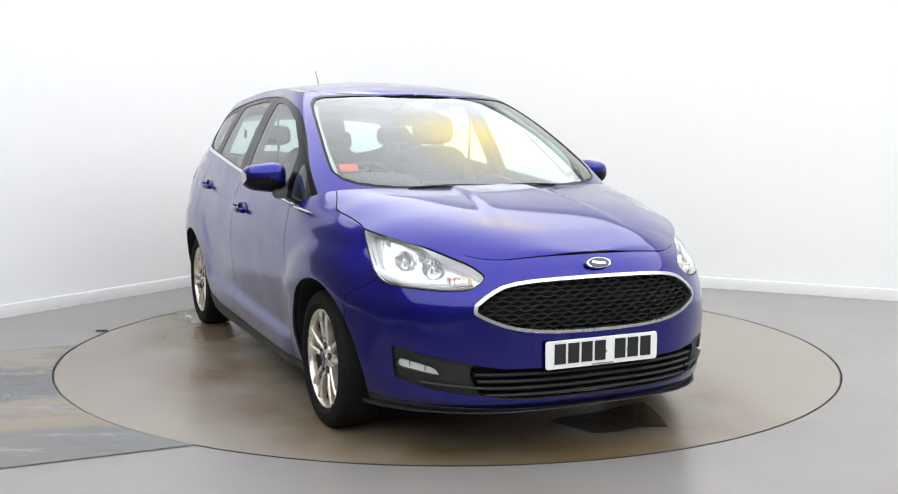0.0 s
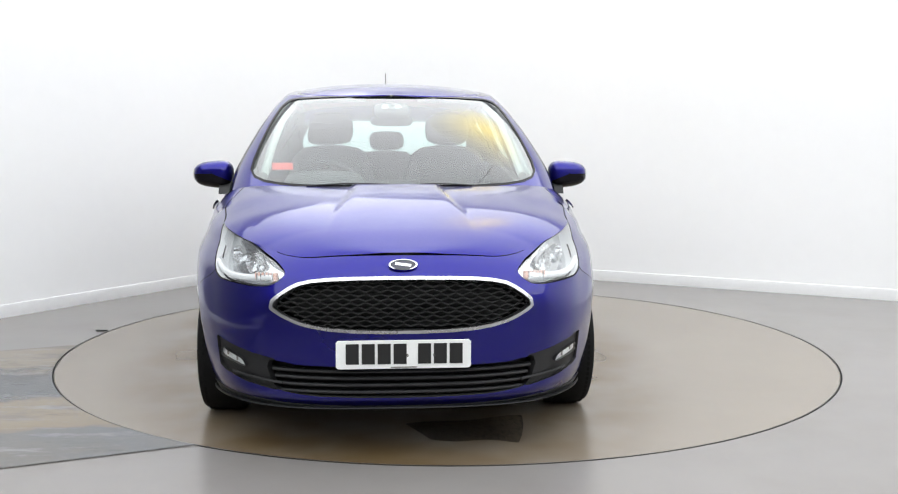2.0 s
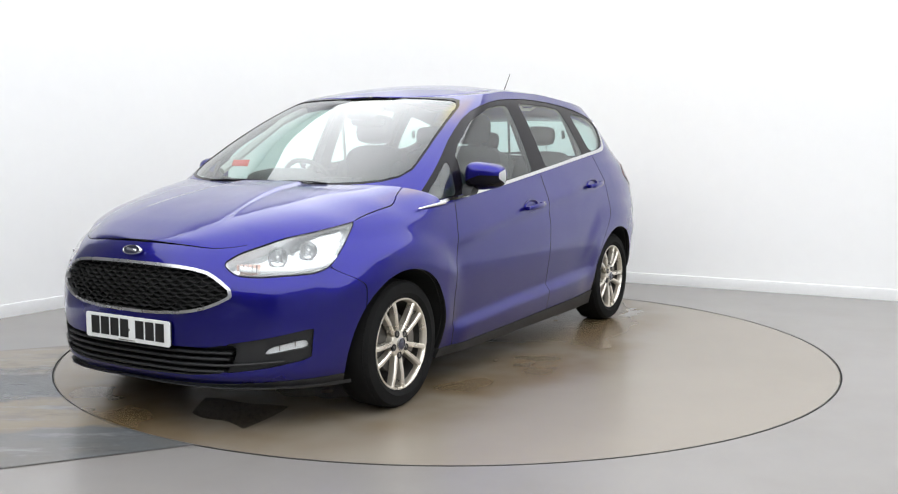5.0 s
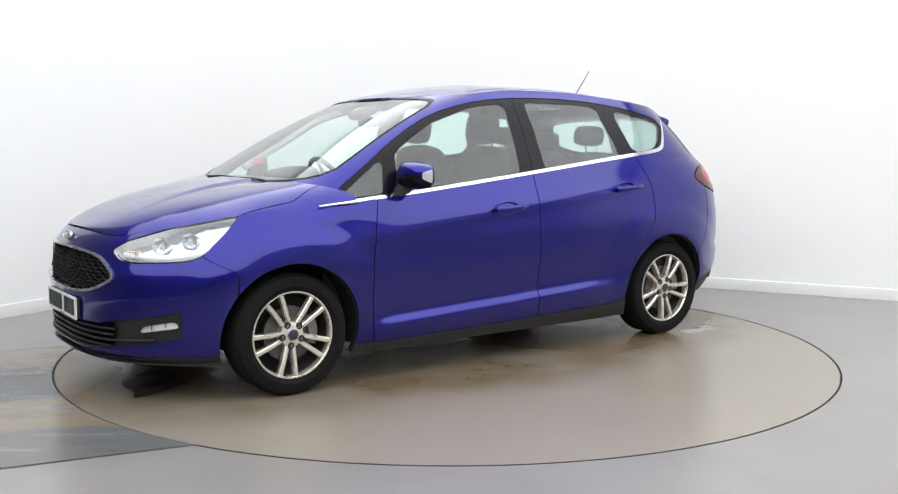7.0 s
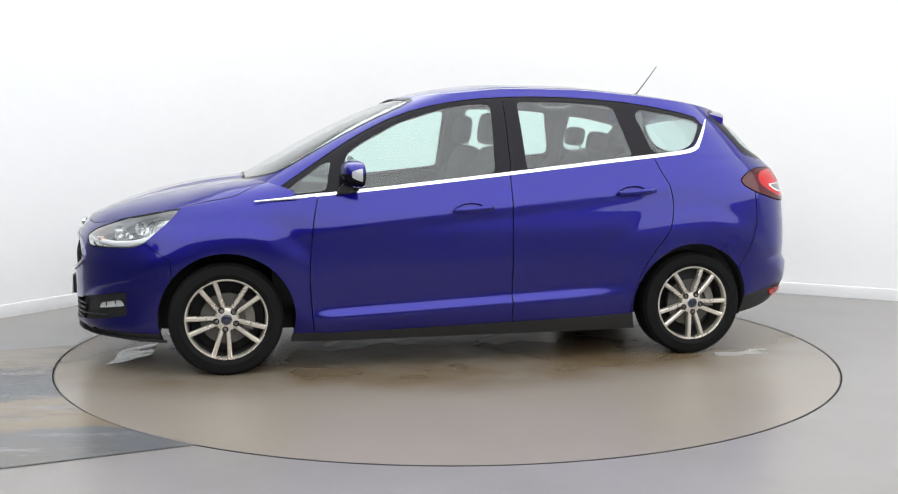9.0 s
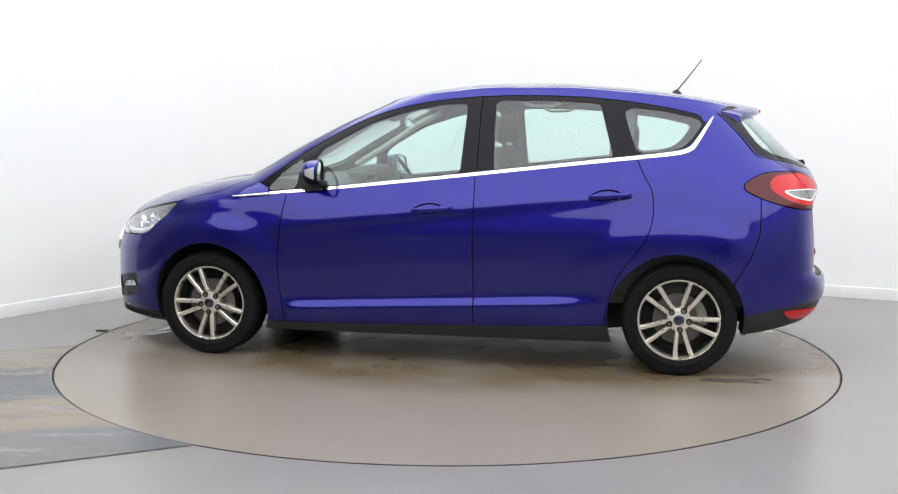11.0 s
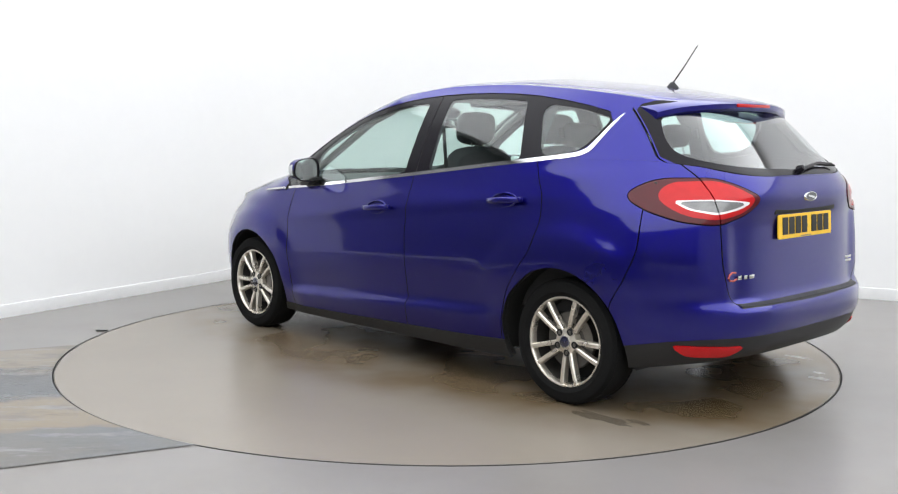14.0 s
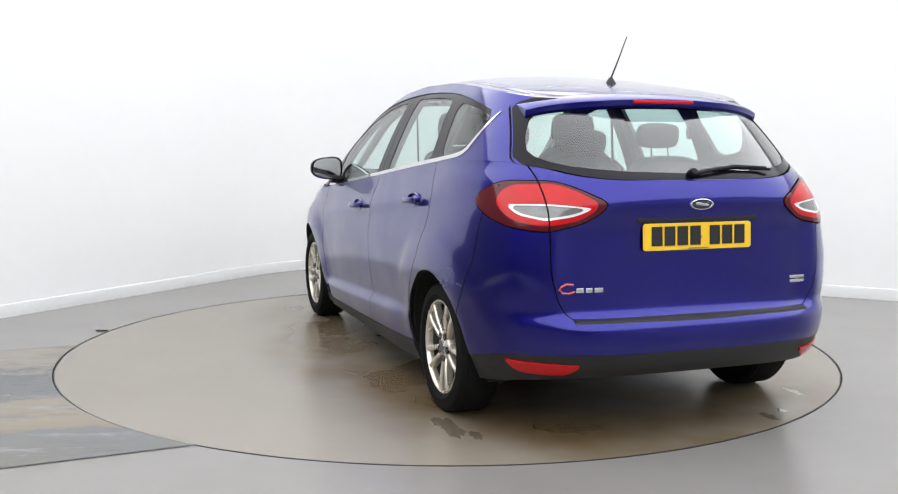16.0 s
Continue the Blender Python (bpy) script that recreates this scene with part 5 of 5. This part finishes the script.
# black frame round the rear glass
edge_net, _ = cut(UP, lambda P: np.where(P[:, 0] < -1.50, np.maximum(np.maximum(REAR_F(P) - 0.045, 1.084 - P[:, 2]), P[:, 1] - (0.684 - 0.36 * np.clip(P[:, 2] - 1.17, 0, 1) - 0.3 * np.clip(1.16 - P[:, 2], 0, 0.1))), 1))
_, edge_net = cut(edge_net, lambda P: np.where(P[:, 0] < -1.50, REAR_F(P) + 0.012, 1))
panel("glass_edge", both(moved(edge_net, 0.001)), M_GLOSS, tailgate, 0.01)
edge_net, _ = cut(UP, lambda P: np.where(P[:, 0] > 0.15, SCREEN_F(P) - 0.010, 1))
_, edge_net = cut(edge_net, lambda P: np.where(P[:, 0] > 0.15, SCREEN_F(P), 1))
panel("screen_edge", both(moved(edge_net, 0.001)), M_GLOSS, car, 0.01, "black windscreen seal")

# rear wiper
xw = lambda y, z: float(BACK(z)) + 0.05 * abs(y / 0.7) ** 4
bm = tube_bm([(xw(0.02, 1.10) - 0.012, 0.02, 1.105), (xw(-0.05, 1.12) - 0.03, -0.05, 1.118), (xw(-0.2, 1.14) - 0.03, -0.20, 1.135), (xw(-0.36, 1.13) - 0.014, -0.37, 1.128)], 0.011, 8, taper=0.6)
rw = part("rear_wiper", bm, M_GLOSS, tailgate, "black rear wiper arm")
part("blade", tube_bm([(xw(-0.06, 1.12) - 0.008, -0.06, 1.112), (xw(-0.2, 1.13) - 0.010, -0.2, 1.128), (xw(-0.38, 1.12) - 0.008, -0.39, 1.120)], 0.006, 6), M_RUBBER, rw)
part("pivot_cap", lathe_bm([(0.001, 0.03), (0.014, 0.028), (0.020, 0.015), (0.021, 0.0)], 20, pose(xw(0.01, 1.1), 0.015, 1.105, 0, 0, 90) @ pose(0, 0, 0, 30, 0, 0)), M_GLOSS, rw)
# front wipers parked at the foot of the screen
for y0, y1 in ((-0.42, 0.02), (0.06, 0.36)):
    pts = []
    for k in range(9):
        y = y0 + (y1 - y0) * k / 8
        zz = float(COWL(abs(y))) + 0.008 + 0.006 * math.sin(k / 8 * math.pi)
        x = float(FRONT_AT(zz)) + float(SCREEN(zz) - FRONT_AT(zz)) * (1 - (abs(y) / float(UPPER(zz))) ** P_SCREEN) ** (1 / P_SCREEN)
        pts.append((x + 0.006, y, zz + 0.002))
    part("windscreen_wiper", tube_bm(pts, 0.0035, 8), M_BLACK, car, "black windscreen wiper")

# aerial
part("aerial_base", lathe_bm([(0.001, 0.032), (0.008, 0.030), (0.017, 0.016), (0.026, 0.0), (0.027, -0.012)], 24, pose(-1.305, 0, 1.510) @ Matrix.Diagonal((1.5, 0.8, 1, 1)), axis="z"), M_BLACK, car, "black aerial base")
part("aerial", tube_bm([(-1.305, 0, 1.532), (-1.375, 0, 1.62), (-1.448, 0, 1.718)], 0.0042, 8, taper=0.55), M_BLACK, car, "thin black roof aerial")


# ---- door mirrors ----
def door_mirror(side):
    def spot(a, b, k=1.0):
        """A point of the shell: a runs from the nose to the rim at the rear, b round it."""
        rx = max(math.cos(a), 0.0) ** 0.75
        rr = math.sin(a) ** 0.62 * k
        y = 0.104 * rr * math.copysign(abs(math.cos(b)) ** 0.66, math.cos(b))
        z = 0.070 * rr * math.copysign(abs(math.sin(b)) ** 0.66, math.sin(b))
        z *= 1 - 0.16 * (y / 0.104)
        x = 0.095 * rx - 0.014 * (y / 0.104)
        return Vector((0.625 + x, side * (0.936 + y), 1.058 + z + 0.006 * rx))

    n, m = 18, 36
    angles = [math.pi / 2 * max(i, 0.05) / n for i in range(n + 1)]
    lower = range(20, 36)
    shells = []
    for keep in ([k for k in range(m) if k not in lower], list(lower)):
        bm = bmesh.new()
        made = {}

        def vert(i, k):
            if (i, k % m) not in made:
                made[i, k % m] = bm.verts.new(spot(angles[i], 2 * math.pi * (k % m) / m))
            return made[i, k % m]

        for i in range(n):
            for k in keep:
                bm.faces.new((vert(i, k), vert(i, k + 1), vert(i + 1, k + 1), vert(i + 1, k)))
        shells.append(bm)
    mi = part("door_mirror", shells[0], M_PAINT, car, "body-coloured door mirror over a black lower shell")
    part("lower_shell", shells[1], M_GLOSS, mi, "gloss black lower shell")
    # rim and silvered glass at the rear
    rim = bmesh.new()
    rows = [[rim.verts.new(spot(math.pi / 2, 2 * math.pi * k / m, q) + Vector((d, 0, 0))) for k in range(m)] for q, d in ((1.0, 0.0), (0.97, -0.006), (0.90, -0.006), (0.88, 0.004))]
    for p, q in zip(rows, rows[1:]):
        for k in range(m):
            rim.faces.new((p[k], p[(k + 1) % m], q[(k + 1) % m], q[k]))
    part("mirror_rim", rim, M_GLOSS, mi)
    face = bmesh.new()
    rows = [[face.verts.new(spot(math.pi / 2, 2 * math.pi * k / m, q) + Vector((d, 0, 0))) for k in range(m)] for q, d in ((0.89, 0.004), (0.885, 0.001), (0.5, 0.0), (0.02, 0.0))]
    for p, q in zip(rows, rows[1:]):
        for k in range(m):
            face.faces.new((p[k], p[(k + 1) % m], q[(k + 1) % m], q[k]))
    part("mirror_glass", face, M_MIRROR, mi, "silvered mirror glass")
    foot = prism_bm([(0.74, 0.960), (0.67, 0.966), (0.650, 0.985), (0.615, 0.994), (0.615, 1.012), (0.690, 1.016), (0.725, 0.99)], side * 0.835, side * 0.90, "y")
    part("mirror_foot", foot, M_BLACK, mi, "black plastic mirror foot", bevel=0.008)
    # indicator lens wrapped round the outer end of the shell
    ind = bmesh.new()
    rows = []
    for k in range(8):
        a = math.pi / 2 * (0.62 + 0.35 * k / 7)
        h = 0.25 + 0.55 * (k / 7)
        ring = []
        for b in (-0.55 * h, -0.2 * h, 0.15 * h, 0.5 * h):
            p = spot(a, b)
            c = Vector((0.60, side * 0.936, 1.058))
            ring.append(p + (p - c).normalized() * 0.003)
        rows.append([ind.verts.new(p) for p in ring])
    for p, q in zip(rows, rows[1:]):
        for k in range(3):
            ind.faces.new((p[k], p[k + 1], q[k + 1], q[k]))
    bmesh.ops.solidify(ind, geom=ind.faces[:], thickness=0.006)
    part("side_indicator", ind, M_LAMPWHITE, mi, "clear side indicator lens")


for side in (1, -1):
    door_mirror(side)

# ---- door handles ----
doors = [o for o in car.children if o.name.startswith(("front_door", "rear_door"))]
for d in doors:
    side = 1 if np.mean([v.co.y for v in d.data.vertices]) > 0 else -1
    cx, cz, tilt = (0.0, 0.866, 4) if d.name.startswith("front") else (-0.955, 0.950, 4)
    yy = skin_y(cx, cz) + 0.003
    m = pose(cx, side * yy, cz, 0, tilt, 0)
    dish = lathe_bm([(0.001, -0.030), (0.35, -0.026), (0.75, -0.010), (0.97, 0.003), (1.06, 0.0015), (1.08, -0.004)], 40, m @ pose(0.02, 0, 0) @ Matrix.Diagonal((0.082, side, 0.036, 1)))
    h = part("door_handle", dish, M_PAINT, d, "body-coloured pull handle over a recess")
    bar = bmesh.new()
    rows = []
    for k in range(17):
        f = -1 + 2 * k / 16
        hh = 0.0155 * (1 - 0.25 * abs(f) ** 3)
        bow = 0.040 - 0.022 * abs(f) ** 3
        ring = []
        for j in range(10):
            b = 2 * math.pi * j / 10
            ring.append(bar.verts.new(m @ Vector((0.112 * f, side * (bow + 0.009 * math.cos(b)), hh * math.sin(b)))))
        rows.append(ring)
    for p, q in zip(rows, rows[1:]):
        for j in range(10):
            bar.faces.new((p[j], p[(j + 1) % 10], q[(j + 1) % 10], q[j]))
    bar.faces.new(rows[0])
    bar.faces.new(rows[-1][::-1])
    part("grip", bar, M_PAINT, h)
    part("foot_pad", box_bm((0.035, 0.030, 0.026), m @ pose(-0.095, side * 0.018, 0)), M_PAINT, h, bevel=0.006)
    part("foot_pad", box_bm((0.030, 0.030, 0.024), m @ pose(0.098, side * 0.018, 0)), M_PAINT, h, bevel=0.006)


# ---- cabin ----
def cushion_bm(size, m, puff=0.25, cuts=5):
    """A padded block with rounded sides."""
    bm = bmesh.new()
    bmesh.ops.create_cube(bm, size=2)
    bmesh.ops.subdivide_edges(bm, edges=bm.edges[:], cuts=cuts, use_grid_fill=True)
    for v in bm.verts:
        c = v.co
        n = c.normalized()
        k = (abs(c.x) ** 5 + abs(c.y) ** 5 + abs(c.z) ** 5) ** 0.2
        v.co = c.lerp(c / max(k, 1e-6), 1.0) * (1 - puff) + n * puff
        v.co = m @ Vector((v.co.x * size[0] / 2, v.co.y * size[1] / 2, v.co.z * size[2] / 2))
    return bm


def front_seat(y):
    st = part("front_seat", cushion_bm((0.52, 0.52, 0.18), pose(0.10, y, 0.56, 0, -8, 0)), M_FABRIC, car, "dark grey fabric front seat")
    part("backrest", cushion_bm((0.17, 0.50, 0.66), pose(-0.20, y, 0.88, 0, -13, 0), 0.15), M_FABRIC, st)
    for s in (1, -1):
        part("bolster", cushion_bm((0.16, 0.10, 0.54), pose(-0.155, y + s * 0.215, 0.84, 0, -13, 0), 0.3), M_FABRIC, st)
    hr = part("headrest", cushion_bm((0.10, 0.27, 0.19), pose(-0.225, y, 1.305, 0, -8, 0), 0.3), M_FABRIC, st, "padded headrest on two steel posts")
    for s in (1, -1):
        part("post", tube_bm([(-0.275, y + s * 0.06, 1.12), (-0.245, y + s * 0.06, 1.25)], 0.006, 8), M_SATIN, hr)
    part("pedestal", box_bm((0.46, 0.40, 0.12), pose(0.08, y, 0.46)), M_TRIM, st, bevel=0.02)


front_seat(0.355)
front_seat(-0.355)
for y in (-0.46, 0.0, 0.46):
    rs = part("rear_seat", cushion_bm((0.50, 0.45, 0.16), pose(-0.72, y, 0.60, 0, -8, 0)), M_FABRIC, car, "dark grey fabric rear seat")
    part("backrest", cushion_bm((0.15, 0.45, 0.62), pose(-1.02, y, 0.86, 0, -16, 0), 0.12), M_FABRIC, rs)
    dz = -0.035 if y == 0 else 0.0
    hr = part("headrest", cushion_bm((0.09, 0.24, 0.13), pose(-0.885 - 0.16, y * 0.93, 1.265 + dz, 0, -10, 0), 0.3), M_FABRIC, rs)
    for s in (1, -1):
        part("post", tube_bm([(-1.09, y * 0.93 + s * 0.05, 1.12), (-1.055, y * 0.93 + s * 0.05, 1.23 + dz)], 0.005, 8), M_SATIN, hr)
part("parcel_shelf", box_bm((0.60, 1.16, 0.02), pose(-1.42, 0, 1.04)), M_TRIM, car, "dark parcel shelf", bevel=0.006)
# dashboard: a swept top, binnacle, centre stack
prof = [(1.04, 1.005), (0.98, 1.015), (0.80, 1.010), (0.66, 0.985), (0.60, 0.94), (0.60, 0.86), (0.68, 0.76), (0.74, 0.60), (0.92, 0.58), (1.02, 0.90)]
dash = part("dashboard", prism_bm(prof, -0.72, 0.72, "y"), M_TRIM, car, "dark grey moulded dashboard", bevel=0.012, segs=3)
part("scuttle_top", prism_bm([(1.16, 1.00), (0.99, 1.0165), (0.99, 0.98), (1.10, 0.96)], -0.60, 0.60, "y"), M_TRIM, dash, bevel=0.006)
part("binnacle", cushion_bm((0.26, 0.42, 0.13), pose(0.70, -0.36, 1.005, 0, 8, 0), 0.3), M_TRIM, dash)
part("centre_stack", prism_bm([(0.70, 1.03), (0.60, 1.03), (0.52, 0.72), (0.30, 0.60), (0.30, 0.50), (0.72, 0.50)], -0.13, 0.13, "y"), M_TRIM, dash, bevel=0.012)
part("display", box_bm((0.012, 0.20, 0.11), pose(0.600, 0.0, 0.965, 0, -10, 0)), M_GLOSS, dash, "glossy black display", bevel=0.003)
part("tunnel", prism_bm([(0.35, 0.42), (0.35, 0.62), (0.05, 0.64), (-0.25, 0.72), (-0.40, 0.70), (-0.40, 0.42)], -0.11, 0.11, "y"), M_TRIM, car, bevel=0.015)
# steering wheel
sm = pose(0.44, -0.36, 0.955, 0, -62, 0)
ring = [sm @ Vector((0.185 * math.cos(2 * math.pi * k / 40), 0.185 * math.sin(2 * math.pi * k / 40), 0)) for k in range(40)]
sw = part("steering_wheel", tube_bm(ring, 0.015, 10, closed=True), M_TRIM, car, "black three-spoke steering wheel")
part("hub", lathe_bm([(0.001, 0.02), (0.05, 0.018), (0.070, 0.0), (0.06, -0.04), (0.03, -0.10)], 28, sm, axis="z"), M_TRIM, sw)
for a in (0, 180, 270):
    part("spoke", box_bm((0.12, 0.035, 0.014), sm @ pose(0.115 * math.cos(radians(a + 90)), 0.115 * math.sin(radians(a + 90)), 0, 0, 0, a + 90)), M_SATIN, sw, bevel=0.004)
# rain sensor box and mirror on the screen
sb = part("sensor_housing", cushion_bm((0.13, 0.20, 0.05), pose(0.405, 0.0, 1.398, 0, 28, 0), 0.2), M_TRIM, car, "grey sensor housing behind the windscreen")
for s in (1, -1):
    part("sensor_window", box_bm((0.045, 0.035, 0.006), pose(0.425, s * 0.035, 1.420, 0, 28, 0)), M_SATIN, sb, bevel=0.002)
mr = part("interior_mirror", cushion_bm((0.035, 0.235, 0.062), pose(0.36, 0.0, 1.345, 0, -5, 0), 0.25), M_TRIM, car, "dark interior mirror")
part("mirror_stem", tube_bm([(0.43, 0, 1.415), (0.38, 0, 1.36)], 0.012, 8), M_TRIM, mr)
part("mirror_glass", box_bm((0.004, 0.205, 0.048), pose(0.341, 0.0, 1.345, 0, -5, 0)), M_MIRROR, mr, bevel=0.001)
# red card in the corner of the screen
part("windscreen_card", box_bm((0.004, 0.105, 0.042), pose(0.82, -0.565, 1.105, 0, -35, 12)), M_REDTAG, car, "small red card behind the windscreen", bevel=0.001)
# pale pillar trims inside the screen and window pillars
for side in (1, -1):
    pts = [(0.88, side * 0.655, 1.06), (0.66, side * 0.635, 1.19), (0.41, side * 0.60, 1.345), (0.24, side * 0.555, 1.42)]
    part("pillar_trim", tube_bm(pts, 0.022, 8), M_LINER, car, "pale grey pillar trim")
    for x0, x1, w in ((-0.20, -0.24, 0.065), (-0.99, -1.02, 0.060)):
        bm = bmesh.new()
        rows = []
        for k in range(8):
            z = 1.00 + 0.46 * k / 7
            x = x0 + (x1 - x0) * k / 7
            y = float(UPPER(z)) - 0.030
            rows.append([bm.verts.new((x + dx, side * (y + dy), z)) for dx, dy in ((-w, -0.005), (-w * 0.7, -0.030), (w * 0.7, -0.030), (w, -0.005))])
        for p, q in zip(rows, rows[1:]):
            for j in range(4):
                bm.faces.new((p[j], p[(j + 1) % 4], q[(j + 1) % 4], q[j]))
        bm.faces.new(rows[0])
        bm.faces.new(rows[-1][::-1])
        part("pillar_trim", bm, M_TRIM, car)
    # seat belt on the middle pillar
    part("seat_belt", prism_bm([(-0.215, 1.36), (-0.240, 1.36), (-0.300, 0.70), (-0.275, 0.70)], side * 0.615, side * 0.618, "y"), M_INNER, car)
    # door cards close the cabin below the glass
    part("door_card", prism_bm([(0.90, 0.42), (0.90, 0.91), (0.38, 0.965), (-0.24, 1.030), (-0.96, 1.105), (-1.75, 1.06), (-1.75, 0.42)], side * 0.735, side * 0.765, "y"), M_TRIM, car, bevel=0.01)
    part("grab_handle", tube_bm([(-0.45, side * 0.585, 1.455), (-0.50, side * 0.57, 1.43), (-0.62, side * 0.57, 1.43), (-0.67, side * 0.585, 1.452)], 0.008, 8), M_LINER, car)
for side in (1, -1):
    part("belt_buckle", box_bm((0.030, 0.014, 0.055), pose(-1.07, side * 0.60, 1.275, 0, 12, 0)), M_INNER, car, bevel=0.004)

# ---- things on the floor ----
# clear smoky sheet that lies under the nose and turns with it
M_SHEET = glass_material("sheet_plastic", (0.70, 0.69, 0.68), rough=0.08, gloss=0.06, power=3.0)
sheet = new("plastic_sheet")
bm = bmesh.new()
rows = []
for i in range(25):
    f = i / 24
    row = []
    for k in range(11):
        g = k / 10
        x = 1.735 + (0.19 + 0.05 * f + 0.012 * math.sin(7 * f)) * g
        y = 0.02 + 0.51 * f + 0.10 * g * (1 - f) - 0.05 * g * g * f
        z = 0.005 + 0.042 * (1 - g) * (0.35 + 0.65 * f) + 0.004 * math.sin(f * 9 + 2 * g) * (1 - 0.6 * g)
        row.append(bm.verts.new((x, y, max(z, 0.003))))
    rows.append(row)
for p, q in zip(rows, rows[1:]):
    for k in range(10):
        bm.faces.new((p[k], p[k + 1], q[k + 1], q[k]))
bmesh.ops.solidify(bm, geom=bm.faces[:], thickness=0.002)
part("sheet", bm, M_SHEET, sheet)
tagged(sheet, "thin clear smoky plastic sheet lying on the turntable", "plastic sheet")

# drips of water on the table behind the rear wheels
M_WATER = glass_material("water", (0.93, 0.93, 0.92), rough=0.04, gloss=0.05, power=3.5)
rng = random.Random(5)
drips = []
for cx, cy, size, wide in ((-1.60, 0.92, 0.10, 1.6), (-1.74, 0.86, 0.05, 1.3), (-1.92, -0.50, 0.06, 1.2), (-1.86, -0.62, 0.035, 1.0), (-1.60, -0.90, 0.05, 1.5)):
    drip = new("water_drip")
    bm = bmesh.new()
    ring = [(1 + rng.uniform(-0.35, 0.25)) * size for _ in range(22)]
    bm.faces.new([bm.verts.new((wide * q * math.cos(2 * math.pi * i / 22), q * 0.5 * math.sin(2 * math.pi * i / 22), 0.0015)) for i, q in enumerate(ring)])
    part("pool", bm, M_WATER, drip)
    tagged(drip, "small clear pool of water on the turntable", "water", "drips on the turntable")
    drips.append((drip, pose(cx, cy, 0)))

# small dark cover plate at the rim of the table
bm = prism_bm(soften([(-0.034, -0.018), (0.034, -0.020), (0.042, 0.004), (0.012, 0.020), (-0.030, 0.015)], 1), 0.0, 0.007, "z")
mk = part("cover_plate", bm, M_BLACK, None, bevel=0.002)
mk.matrix_world = pose(-2.245, 0.405, 0.001, 0, 0, 12)
tagged(mk, "small black cover plate on the floor by the turntable rim", "cover plate")


# ---- movement ----
def motions():
    """The table starts gently and then turns steadily, with the car on it."""
    off = Vector((-0.0225, -0.3425, 0))
    rows_car, rows_table = [], []
    for i in range(33):
        t = i * 0.5
        a = {0: -64.69, 1: -68.13}.get(i, -61.856 - 11.7575 * t)
        turn = pose(0, 0, 0, 0, 0, a)
        rows_table.append((t, turn))
        rows_car.append((t, turn @ Matrix.Translation(off)))
    walk(car, rows_car)
    walk(table, rows_table)
    walk(sheet, rows_car)
    for drip, place in drips:
        walk(drip, [(t, m @ place) for t, m in rows_car])


motions()
